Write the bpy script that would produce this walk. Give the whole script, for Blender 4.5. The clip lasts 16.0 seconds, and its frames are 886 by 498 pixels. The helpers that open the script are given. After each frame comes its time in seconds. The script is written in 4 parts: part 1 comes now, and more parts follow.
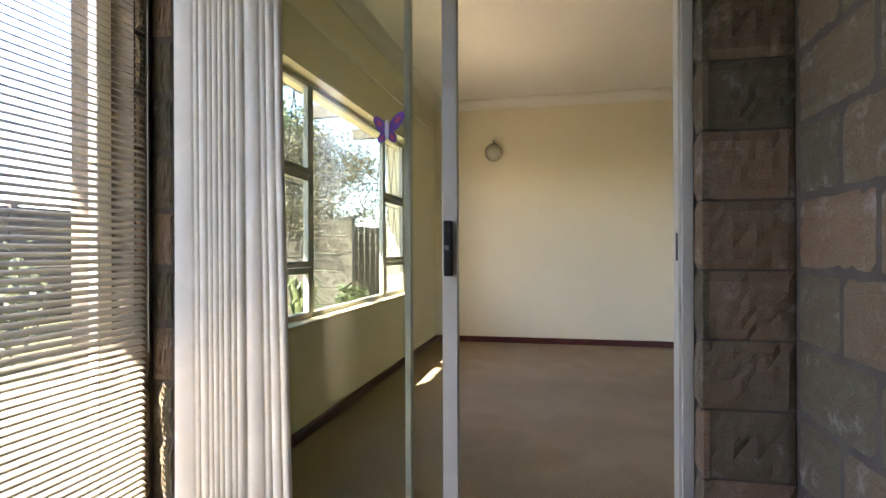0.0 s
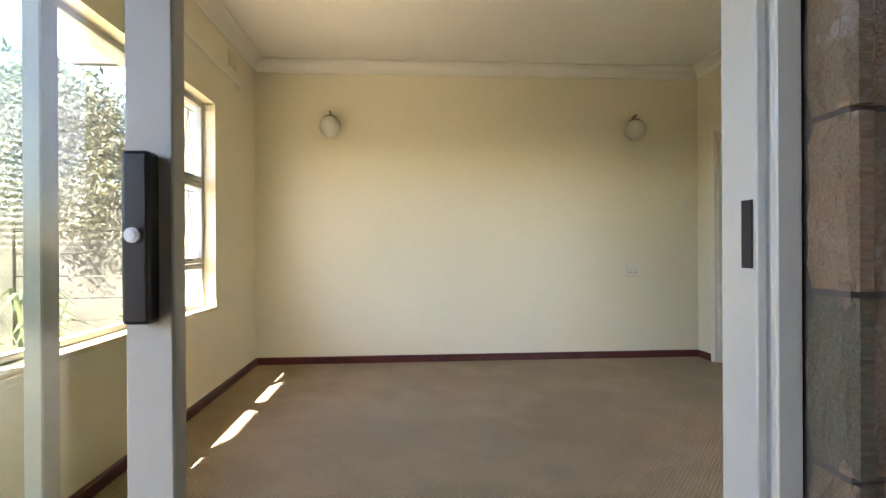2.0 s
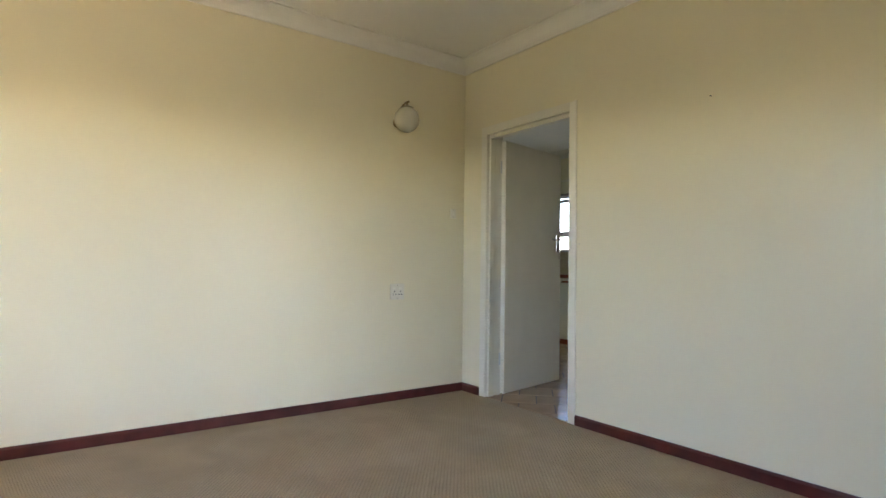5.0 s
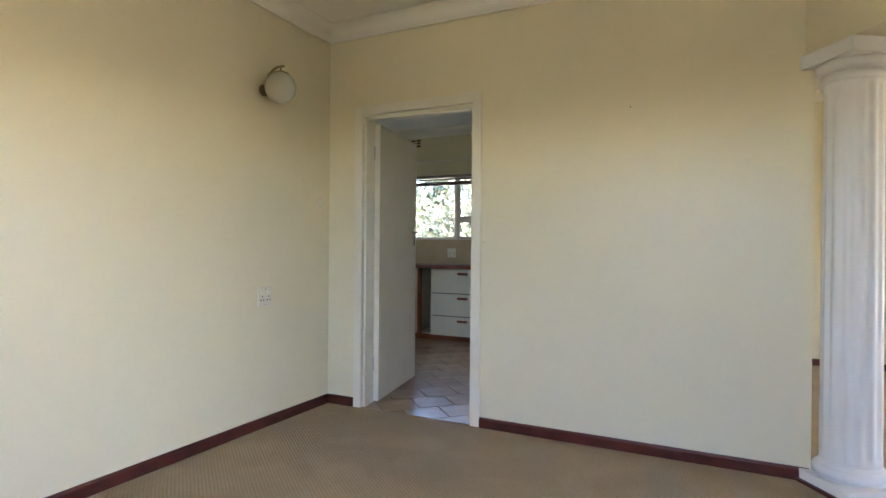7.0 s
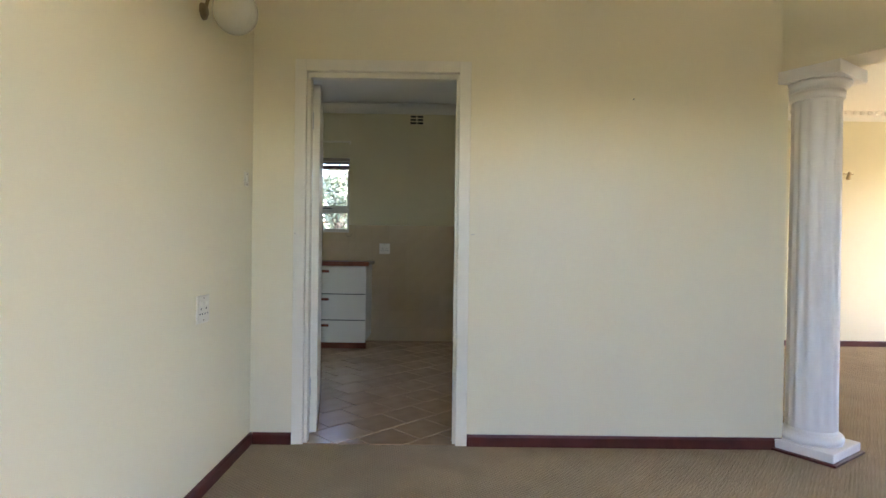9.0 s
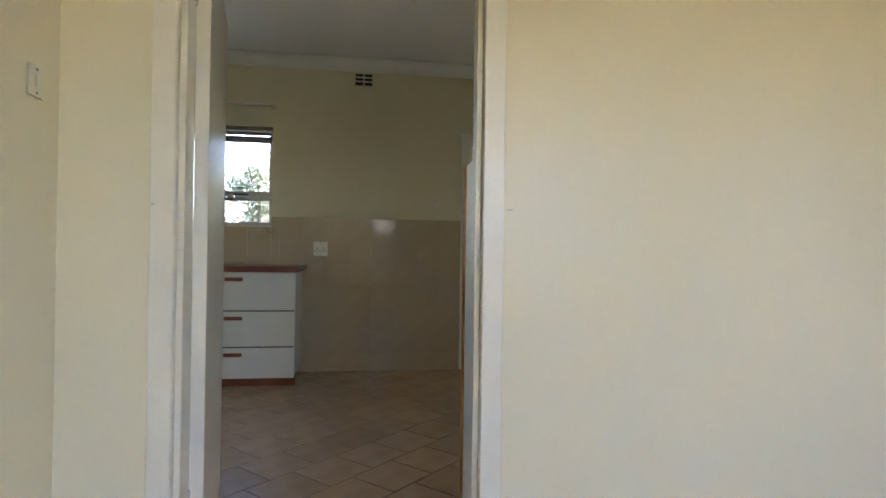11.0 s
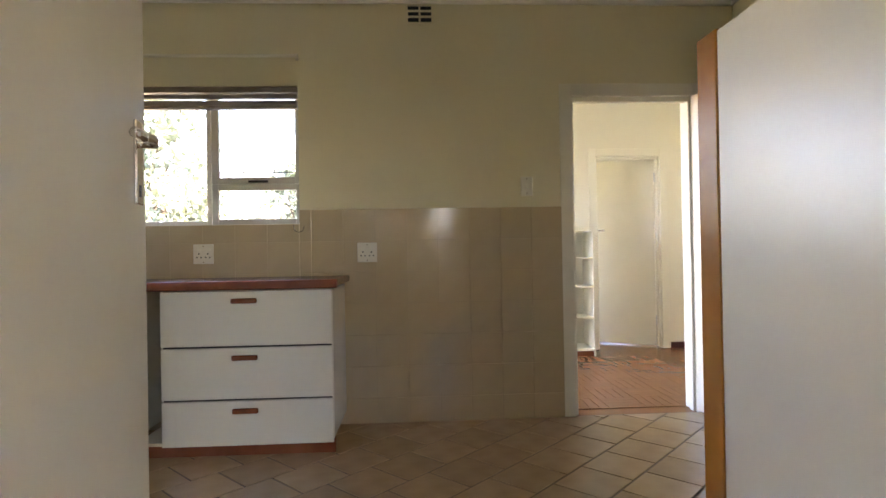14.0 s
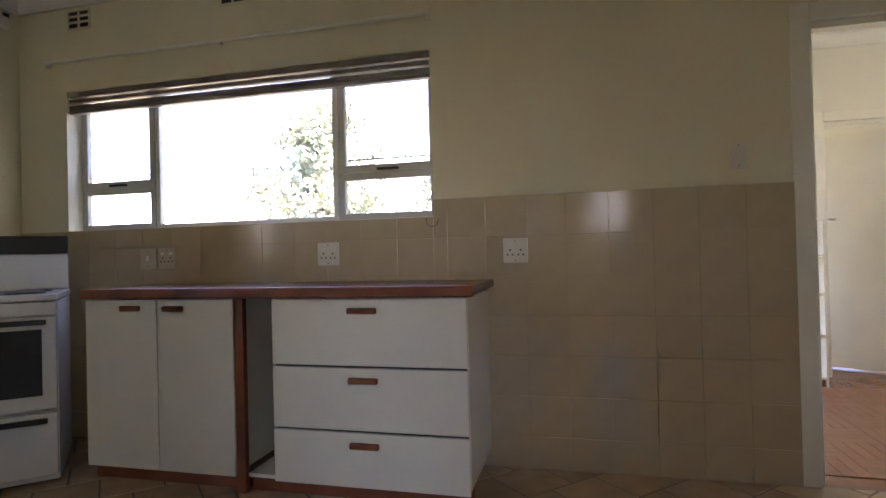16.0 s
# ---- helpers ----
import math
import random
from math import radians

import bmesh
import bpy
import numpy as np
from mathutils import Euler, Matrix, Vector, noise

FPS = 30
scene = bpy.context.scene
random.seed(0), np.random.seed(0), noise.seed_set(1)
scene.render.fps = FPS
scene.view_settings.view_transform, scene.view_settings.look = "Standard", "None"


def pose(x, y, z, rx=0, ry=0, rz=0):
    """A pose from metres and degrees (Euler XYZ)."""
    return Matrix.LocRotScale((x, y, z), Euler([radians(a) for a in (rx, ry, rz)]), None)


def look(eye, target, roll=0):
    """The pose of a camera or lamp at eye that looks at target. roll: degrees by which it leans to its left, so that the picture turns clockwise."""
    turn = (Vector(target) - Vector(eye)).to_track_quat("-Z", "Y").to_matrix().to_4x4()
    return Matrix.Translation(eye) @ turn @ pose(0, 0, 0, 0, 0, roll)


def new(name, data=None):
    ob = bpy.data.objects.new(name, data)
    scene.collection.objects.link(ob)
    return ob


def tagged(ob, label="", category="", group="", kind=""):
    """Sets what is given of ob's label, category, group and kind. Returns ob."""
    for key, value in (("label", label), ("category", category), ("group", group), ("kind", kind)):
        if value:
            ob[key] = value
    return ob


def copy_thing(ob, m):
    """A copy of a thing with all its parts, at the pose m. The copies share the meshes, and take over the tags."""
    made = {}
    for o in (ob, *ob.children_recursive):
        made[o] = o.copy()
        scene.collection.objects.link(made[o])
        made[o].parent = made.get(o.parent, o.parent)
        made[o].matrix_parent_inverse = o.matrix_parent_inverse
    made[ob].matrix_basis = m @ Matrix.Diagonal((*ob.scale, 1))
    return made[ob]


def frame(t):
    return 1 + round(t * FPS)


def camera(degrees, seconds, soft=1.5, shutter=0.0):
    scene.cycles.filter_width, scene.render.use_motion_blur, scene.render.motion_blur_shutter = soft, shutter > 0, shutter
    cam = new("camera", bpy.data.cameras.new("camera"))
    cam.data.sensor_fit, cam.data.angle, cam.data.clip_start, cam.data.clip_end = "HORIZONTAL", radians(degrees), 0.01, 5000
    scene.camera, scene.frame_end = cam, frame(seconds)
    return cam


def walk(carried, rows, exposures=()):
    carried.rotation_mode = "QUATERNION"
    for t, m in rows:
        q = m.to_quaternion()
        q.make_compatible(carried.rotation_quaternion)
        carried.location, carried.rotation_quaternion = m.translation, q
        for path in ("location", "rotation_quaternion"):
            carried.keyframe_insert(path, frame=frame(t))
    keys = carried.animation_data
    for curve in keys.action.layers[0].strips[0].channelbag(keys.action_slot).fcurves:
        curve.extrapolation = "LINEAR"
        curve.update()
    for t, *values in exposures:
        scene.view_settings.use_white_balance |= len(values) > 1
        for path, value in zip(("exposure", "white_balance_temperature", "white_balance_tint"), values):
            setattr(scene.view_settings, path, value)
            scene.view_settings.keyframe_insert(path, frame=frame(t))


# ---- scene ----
cam = camera(77.5, 16.0)
PATH = [
    (0, (-2.691, -6.157, 1.04), (-3.106, -4.2, 1.041), -0.2),
    (0.5, (-2.746, -5.822, 1.046), (-3.042, -3.844, 1.042), -0.5),
    (0.8, (-2.772, -5.637, 1.047), (-2.951, -3.645, 1.045), -0.7),
    (1, (-2.782, -5.536, 1.038), (-2.907, -3.54, 1.033), -0.2),
    (1.5, (-2.784, -5.256, 1.038), (-2.736, -3.256, 1.034), -0.4),
    (2, (-2.77, -5.014, 1.03), (-2.626, -3.019, 1.027), -0.3),
    (2.5, (-2.747, -4.785, 1.042), (-2.476, -2.803, 1.037), -0.5),
    (3, (-2.664, -4.573, 1.055), (-2.276, -2.612, 1.039), -0.5),
    (3.5, (-2.575, -4.325, 1.052), (-2.095, -2.383, 1.041), -0.6),
    (4, (-2.53, -4.095, 1.03), (-1.909, -2.194, 1.021), -0.5),
    (4.2, (-2.671, -3.993, 1.008), (-1.892, -2.151, 1.016), -0.1),
    (6.3, (-2.969, -2.91, 1.088), (-1.424, -1.64, 1.11), 0.5),
    (6.5, (-3.076, -2.796, 1.109), (-1.447, -1.636, 1.115), 0.4),
    (7, (-3.228, -2.528, 1.131), (-1.437, -1.639, 1.126), 0.5),
    (7.5, (-3.37, -2.118, 1.126), (-1.465, -1.509, 1.118), 0.7),
    (8, (-3.4, -1.726, 1.098), (-1.425, -1.412, 1.097), 0.9),
    (8.5, (-3.257, -1.348, 1.104), (-1.26, -1.244, 1.097), 0.8),
    (9, (-3.042, -1.023, 1.107), (-1.043, -1.041, 1.093), 0.8),
    (9.2, (-2.929, -0.9, 1.094), (-0.931, -0.987, 1.089), 0.8),
    (11.3, (-1.393, -0.753, 1.038), (0.579, -1.087, 1.039), 0.2),
    (11.5, (-1.297, -0.655, 1.035), (0.667, -1.03, 1.029), -0.3),
    (12, (-1.003, -0.636, 1.045), (0.96, -1.019, 1.042), -0.5),
    (12.5, (-0.757, -0.634, 1.035), (1.21, -0.994, 1.037), -0.5),
    (13, (-0.557, -0.65, 1.052), (1.42, -0.952, 1.053), -0.6),
    (13.5, (-0.352, -0.688, 1.053), (1.638, -0.885, 1.057), -0.7),
    (14, (-0.143, -0.709, 1.05), (1.855, -0.809, 1.061), -1.0),
    (14.5, (0.033, -0.706, 1.067), (2.033, -0.691, 1.074), -0.9),
    (15, (0.211, -0.726, 1.068), (2.204, -0.56, 1.082), -1.1),
    (15.5, (0.401, -0.725, 1.067), (2.374, -0.393, 1.073), -1.0),
    (16, (0.588, -0.718, 1.046), (2.529, -0.236, 1.065), -1.4),
]
EXPOSURES = [
    (0, 3.43, 6750, 25), (0.5, 3.62, 6750, 24), (1.0, 3.87, 6750, 24), (1.5, 3.9, 6700, 23), (3.5, 4.09, 6500, 20), (5, 4.13, 6450, 21), (7, 4.16, 6400, 24), (9, 4.19, 6350, 24),
    (11.5, 4.4, 6600, 27), (12.5, 4.65, 6750, 29), (13.5, 4.98, 7450, 32), (14.5, 4.84, 7450, 36), (15.5, 4.7, 7050, 39), (16, 4.52, 6800, 40),
]
walk(cam, [(t, look(eye, target, roll)) for t, eye, target, roll in PATH], EXPOSURES)

# world and sun
world = bpy.data.worlds.new("sky")
scene.world = world
world.use_nodes = True
wn = world.node_tree.nodes
sky = wn.new("ShaderNodeTexSky")
sky.sky_type, sky.sun_disc = "NISHITA", False
sky.altitude = 1400
SUN = Vector((0.46, 1.04, -0.96)).normalized()
sky.sun_elevation = math.asin(-SUN.z)
sky.sun_rotation = math.atan2(-SUN.x, -SUN.y)
world.node_tree.links.new(sky.outputs[0], wn["Background"].inputs[0])
wn["Background"].inputs[1].default_value = 0.135
lamp = new("sun", bpy.data.lights.new("sun", "SUN"))
lamp.data.energy, lamp.data.angle, lamp.data.color = 5.0, radians(0.5), (1.0, 0.93, 0.82)
lamp.matrix_world = look((-12, -20, 20), Vector((-12, -20, 20)) + SUN)


# materials
def material(name, color, rough=0.7, metal=0.0, vary=0.08, scale=3.0, bump=0.0, bump_scale=60.0, spec=0.5, tint=None, rand=0.0, fine=0.0):
    m = bpy.data.materials.new(name)
    m.use_nodes = True
    n, l = m.node_tree.nodes, m.node_tree.links
    b = n["Principled BSDF"]
    b.inputs["Roughness"].default_value, b.inputs["Metallic"].default_value = rough, metal
    b.inputs["Specular IOR Level"].default_value = spec
    co = n.new("ShaderNodeTexCoord").outputs["Object"]
    noi = n.new("ShaderNodeTexNoise")
    noi.inputs["Scale"].default_value, noi.inputs["Detail"].default_value = scale, 6
    l.new(co, noi.inputs["Vector"])
    ramp = n.new("ShaderNodeMapRange")
    ramp.inputs[1].default_value, ramp.inputs[2].default_value = 0.3, 0.7
    l.new(noi.outputs["Fac"], ramp.inputs[0])
    mix = n.new("ShaderNodeMix")
    mix.data_type = "RGBA"
    c = Vector(color)
    c2 = Vector(tint) if tint else c * (1 - vary * 2)
    mix.inputs[6].default_value, mix.inputs[7].default_value = (*c, 1), (*c2, 1)
    l.new(ramp.outputs[0], mix.inputs[0])
    out = mix.outputs[2]
    if fine:
        n2 = n.new("ShaderNodeTexNoise")
        n2.inputs["Scale"].default_value, n2.inputs["Detail"].default_value = bump_scale, 3
        l.new(co, n2.inputs["Vector"])
        r2 = n.new("ShaderNodeMapRange")
        r2.inputs[3].default_value, r2.inputs[4].default_value = 1 - fine, 1 + fine
        l.new(n2.outputs["Fac"], r2.inputs[0])
        hs = n.new("ShaderNodeHueSaturation")
        l.new(r2.outputs[0], hs.inputs["Value"])
        l.new(out, hs.inputs["Color"])
        out = hs.outputs[0]
    if rand:
        inf = n.new("ShaderNodeObjectInfo")
        r3 = n.new("ShaderNodeMapRange")
        r3.inputs[3].default_value, r3.inputs[4].default_value = 1 - rand, 1 + rand
        l.new(inf.outputs["Random"], r3.inputs[0])
        h3 = n.new("ShaderNodeHueSaturation")
        l.new(r3.outputs[0], h3.inputs["Value"])
        l.new(out, h3.inputs["Color"])
        out = h3.outputs[0]
    l.new(out, b.inputs["Base Color"])
    if bump:
        n4 = n.new("ShaderNodeTexNoise")
        n4.inputs["Scale"].default_value, n4.inputs["Detail"].default_value = bump_scale, 4
        l.new(co, n4.inputs["Vector"])
        bu = n.new("ShaderNodeBump")
        bu.inputs["Strength"].default_value, bu.inputs["Distance"].default_value = bump, 0.004
        l.new(n4.outputs["Fac"], bu.inputs["Height"])
        l.new(bu.outputs[0], b.inputs["Normal"])
    return m


WALL = material("cream wall paint", (0.775, 0.715, 0.515), 0.32, vary=0.02, scale=1.2, bump=0.2, bump_scale=14, spec=0.35)
HWALL = material("passage wall paint", (0.78, 0.745, 0.62), 0.5, vary=0.03, scale=1.5, bump=0.2, bump_scale=14)
KWALL = material("kitchen wall paint", (0.75, 0.69, 0.475), 0.45, vary=0.03, scale=1.5, bump=0.2, bump_scale=14)
CEIL = material("ceiling paint", (0.80, 0.78, 0.70), 0.7, vary=0.02, scale=1.0, bump=0.1, bump_scale=20)
WHITE = material("white gloss paint", (0.79, 0.755, 0.63), 0.3, vary=0.03, scale=4, bump=0.1, bump_scale=25)
PLASTER = material("white column plaster", (0.83, 0.82, 0.79), 0.55, vary=0.01, scale=5, bump=0.08, bump_scale=40)
SKIRT = material("dark red stained skirting", (0.11, 0.022, 0.017), 0.3, vary=0.25, scale=8, bump=0.1, bump_scale=50)
CARPET = material("beige carpet", (0.51, 0.405, 0.265), 0.95, scale=1.3, tint=(0.44, 0.348, 0.225), bump=1.0, bump_scale=170, spec=0.1, fine=0.35)


def carpet(m):
    """Rows of small loops and broad worn patches."""
    n, l = m.node_tree.nodes, m.node_tree.links
    b = n["Principled BSDF"]
    co = n.new("ShaderNodeTexCoord").outputs["Object"]
    waves = []
    for turn in (38, -52):
        mp, w = n.new("ShaderNodeMapping"), n.new("ShaderNodeTexWave")
        mp.inputs["Rotation"].default_value[2] = radians(turn)
        w.inputs["Scale"].default_value, w.inputs["Distortion"].default_value = 19.0, 1.2
        w.inputs["Detail Scale"].default_value = 6.0
        l.new(co, mp.inputs[0]), l.new(mp.outputs[0], w.inputs["Vector"])
        waves.append(w.outputs["Fac"])
    mul = n.new("ShaderNodeMath")
    mul.operation = "MULTIPLY"
    l.new(waves[0], mul.inputs[0]), l.new(waves[1], mul.inputs[1])
    bu = n.new("ShaderNodeBump")
    bu.inputs["Strength"].default_value, bu.inputs["Distance"].default_value = 0.9, 0.006
    l.new(mul.outputs[0], bu.inputs["Height"]), l.new(b.inputs["Normal"].links[0].from_socket, bu.inputs["Normal"])
    l.new(bu.outputs[0], b.inputs["Normal"])
    big = n.new("ShaderNodeTexNoise")
    big.inputs["Scale"].default_value, big.inputs["Detail"].default_value, big.inputs["Distortion"].default_value = 2.6, 7, 0.6
    l.new(co, big.inputs["Vector"])
    r, r2, add, hs = n.new("ShaderNodeMapRange"), n.new("ShaderNodeMapRange"), n.new("ShaderNodeMath"), n.new("ShaderNodeHueSaturation")
    r.inputs[1].default_value, r.inputs[2].default_value, r.inputs[3].default_value, r.inputs[4].default_value = 0.40, 0.64, 0.87, 1.0
    r2.inputs[3].default_value, r2.inputs[4].default_value = 0.84, 1.06
    add.operation = "MULTIPLY"
    l.new(big.outputs["Fac"], r.inputs[0]), l.new(mul.outputs[0], r2.inputs[0])
    l.new(r.outputs[0], add.inputs[0]), l.new(r2.outputs[0], add.inputs[1])
    l.new(b.inputs["Base Color"].links[0].from_socket, hs.inputs["Color"]), l.new(add.outputs[0], hs.inputs["Value"])
    l.new(hs.outputs[0], b.inputs["Base Color"])


carpet(CARPET)
CONCRETE = material("concrete floor", (0.30, 0.28, 0.25), 0.8, vary=0.15, scale=3, bump=0.3, fine=0.1)
BLOCK = material("rough face block", (0.19, 0.165, 0.12), 0.92, scale=6.0, tint=(0.19, 0.135, 0.095), bump=0.6, bump_scale=45, rand=0.22, fine=0.5, spec=0.2)
bn, bl0 = BLOCK.node_tree.nodes, BLOCK.node_tree.links
bi, bm0 = bn.new("ShaderNodeObjectInfo"), bn.new("ShaderNodeMix")
bm0.data_type, bm0.blend_type = "RGBA", "MULTIPLY"
br = bn.new("ShaderNodeValToRGB")
br.color_ramp.elements[0].color, br.color_ramp.elements[1].color = (0.86, 0.98, 0.88, 1), (1.12, 0.95, 0.84, 1)
bm0.inputs[0].default_value = 1.0
bsrc = bn["Principled BSDF"].inputs["Base Color"].links[0].from_socket
bl0.new(bi.outputs["Random"], br.inputs[0]), bl0.new(bsrc, bm0.inputs[6]), bl0.new(br.outputs[0], bm0.inputs[7])
bw, bwr, bwm = bn.new("ShaderNodeTexNoise"), bn.new("ShaderNodeMapRange"), bn.new("ShaderNodeMix")
bw.inputs["Scale"].default_value, bw.inputs["Detail"].default_value, bw.inputs["Roughness"].default_value = 9.0, 9, 0.72
bwr.inputs[1].default_value, bwr.inputs[2].default_value, bwr.inputs[4].default_value = 0.56, 0.70, 0.65
bwm.data_type = "RGBA"
bwm.inputs[7].default_value = (0.40, 0.37, 0.33, 1)
bgeo = bn.new("ShaderNodeNewGeometry")
bl0.new(bgeo.outputs["Position"], bw.inputs["Vector"]), bl0.new(bw.outputs["Fac"], bwr.inputs[0]), bl0.new(bwr.outputs[0], bwm.inputs[0])
bl0.new(bm0.outputs[2], bwm.inputs[6]), bl0.new(bwm.outputs[2], bn["Principled BSDF"].inputs["Base Color"])
MORTAR = material("mortar", (0.13, 0.11, 0.085), 0.95, vary=0.15, scale=10, bump=0.6, bump_scale=80, fine=0.2)
ALU = material("cream coated aluminium", (0.53, 0.515, 0.435), 0.35, vary=0.04, scale=6)
BARE = material("bare aluminium", (0.55, 0.56, 0.57), 0.3, metal=0.9, vary=0.05)
BLACK = material("black plastic", (0.018, 0.017, 0.016), 0.3, vary=0.1)
CHROME = material("chrome", (0.75, 0.75, 0.76), 0.12, metal=1.0, vary=0.03)
BRASS = material("aged brass", (0.35, 0.27, 0.15), 0.35, metal=0.9, vary=0.15)
FRAME = material("window frame paint", (0.42, 0.43, 0.40), 0.4, vary=0.06, scale=5)
SILL = material("window sill paint", (0.72, 0.60, 0.38), 0.4, vary=0.08, scale=6)
TILE = material("beige floor tile", (0.45, 0.31, 0.19), 0.22, scale=7, tint=(0.36, 0.24, 0.14), rand=0.10, fine=0.08, bump=0.1, bump_scale=30)
GROUT = material("dark grout", (0.13, 0.095, 0.07), 0.9, vary=0.15, scale=10)
WTILE = material("beige wall tile", (0.53, 0.42, 0.265), 0.14, vary=0.03, scale=5, rand=0.022)
WGROUT = material("light grout", (0.52, 0.42, 0.28), 0.8, vary=0.05)
WOOD = material("varnished red wood", (0.26, 0.085, 0.035), 0.25, scale=6, tint=(0.17, 0.05, 0.02), bump=0.1, bump_scale=60)
ORANGE = material("varnished orange pine", (0.50, 0.21, 0.035), 0.22, scale=9, tint=(0.38, 0.14, 0.02), bump=0.1)
PARQUET = material("parquet block", (0.27, 0.105, 0.036), 0.27, scale=9, tint=(0.235, 0.088, 0.031), rand=0.05)
MELAMINE = material("white melamine", (0.74, 0.705, 0.58), 0.22, vary=0.02, scale=3)
ENAMEL = material("white enamel", (0.70, 0.69, 0.64), 0.2, vary=0.02)
CURTAIN = material("cream curtain cloth", (0.90, 0.83, 0.68), 0.9, vary=0.05, scale=8, bump=0.4, bump_scale=300, spec=0.15)
SLAT = material("cream blind slat", (0.45, 0.43, 0.33), 0.45, vary=0.04, rand=0.03)
PLATE = material("white switch plate", (0.74, 0.70, 0.58), 0.35, vary=0.02)
PAVE = material("pale paving", (0.56, 0.47, 0.31), 0.9, vary=0.15, scale=2, bump=0.4, fine=0.15)
LAWN = material("garden lawn", (0.13, 0.13, 0.06), 0.95, scale=1.5, tint=(0.08, 0.095, 0.04), bump=0.8, fine=0.3)
LEAF = material("leaf", (0.05, 0.075, 0.03), 0.45, scale=2, tint=(0.09, 0.11, 0.05), vary=0.2)
BARK = material("bark", (0.12, 0.09, 0.065), 0.9, vary=0.2, scale=8, bump=0.8)
# concrete colour darkened to stand in for tree shade on the panels
FENCE = material("precast fence darkened for shade", (0.085, 0.078, 0.065), 0.9, vary=0.3, scale=3, bump=0.3)
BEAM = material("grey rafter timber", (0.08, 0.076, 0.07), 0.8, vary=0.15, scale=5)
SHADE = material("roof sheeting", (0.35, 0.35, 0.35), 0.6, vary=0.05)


def glass(name, color=(1, 1, 1), rough=0.0, gloss=0.04, edge=0.45):
    m = bpy.data.materials.new(name)
    m.use_nodes = True
    n, l = m.node_tree.nodes, m.node_tree.links
    n.remove(n["Principled BSDF"])
    g, t, mx, f = n.new("ShaderNodeBsdfGlossy"), n.new("ShaderNodeBsdfTransparent"), n.new("ShaderNodeMixShader"), n.new("ShaderNodeLayerWeight")
    p, q = n.new("ShaderNodeMath"), n.new("ShaderNodeMath")
    p.operation, q.operation = "POWER", "MULTIPLY_ADD"
    p.inputs[1].default_value, q.inputs[1].default_value, q.inputs[2].default_value = 4.0, edge, gloss
    l.new(f.outputs["Facing"], p.inputs[0]), l.new(p.outputs[0], q.inputs[0])
    g.inputs["Roughness"].default_value = rough
    t.inputs[0].default_value = (*color, 1)
    l.new(q.outputs[0], mx.inputs[0]), l.new(t.outputs[0], mx.inputs[1]), l.new(g.outputs[0], mx.inputs[2])
    l.new(mx.outputs[0], n["Material Output"].inputs[0])
    return m


GLASS = glass("window glass", (0.97, 0.975, 0.97))
TINTED = glass("door glass", (0.90, 0.93, 0.89), gloss=0.018, edge=0.3)
GLOBE = material("frosted globe glass", (0.76, 0.74, 0.60), 0.18, vary=0.05, scale=8)
GLOBE.node_tree.nodes["Principled BSDF"].inputs["Transmission Weight"].default_value = 0.3


# building helpers
def link(name, bm, mat, parent=None, label="", loc=None, smooth=False):
    me = bpy.data.meshes.new(name)
    bmesh.ops.recalc_face_normals(bm, faces=bm.faces)
    bm.to_mesh(me)
    bm.free()
    me.materials.append(mat)
    if smooth:
        for p in me.polygons:
            p.use_smooth = True
    ob = new(name, me)
    if parent is not None:
        ob.parent = parent
        if loc is None:
            ob.matrix_parent_inverse = world_of(parent).inverted()
    if loc is not None:
        ob.location = loc
    if label:
        ob["label"] = label
    return ob


def world_of(ob):
    m = ob.matrix_basis.copy()
    return world_of(ob.parent) @ ob.matrix_parent_inverse @ m if ob.parent else m


def part(name, bm, mat, parent, label="", smooth=False):
    return link(name, bm, mat, parent, label, smooth=smooth)


def thing(name, at, label, category, group="", turn=0.0):
    e = new(name)
    e.matrix_basis = pose(*at, 0, 0, turn)
    return tagged(e, label, category, group)


def box(bm, x0, x1, y0, y1, z0, z1, bevel=0.0, m=None):
    vs = [bm.verts.new((x, y, z)) for z in (z0, z1) for y in (y0, y1) for x in (x0, x1)]
    fs = [bm.faces.new([vs[i] for i in f]) for f in ((0, 2, 3, 1), (4, 5, 7, 6), (0, 1, 5, 4), (2, 6, 7, 3), (0, 4, 6, 2), (1, 3, 7, 5))]
    if bevel:
        es = list({e for f in fs for e in f.edges})
        r = bmesh.ops.bevel(bm, geom=es, offset=bevel, segments=1 if bevel < 0.003 else 2, affect="EDGES", profile=0.5)
        vs = list({v for f in r["faces"] for v in f.verts} | {v for v in vs if v.is_valid})
    if m is not None:
        bmesh.ops.transform(bm, matrix=m, verts=[v for v in vs if v.is_valid])
    return bm


def B(*a, **k):
    return box(bmesh.new(), *a, **k)


def rod(bm, a, b, r, n=10, r2=None):
    a, b = Vector(a), Vector(b)
    q = (b - a).to_track_quat("Z", "Y").to_matrix().to_4x4()
    bmesh.ops.create_cone(bm, cap_ends=True, segments=n, radius1=r, radius2=r if r2 is None else r2, depth=(b - a).length,
                          matrix=Matrix.Translation((a + b) / 2) @ q)
    return bm


def lathe(bm, c, prof, n=24, axis=None):
    """Rings (radius, height) turned about the upright through c."""
    rings = [[bm.verts.new((c[0] + r * math.cos(2 * math.pi * k / n), c[1] + r * math.sin(2 * math.pi * k / n), c[2] + z)) for k in range(n)] for r, z in prof]
    for a, b in zip(rings, rings[1:]):
        for k in range(n):
            bm.faces.new((a[k], a[(k + 1) % n], b[(k + 1) % n], b[k]))
    bm.faces.new(rings[0][::-1]), bm.faces.new(rings[-1])
    return bm


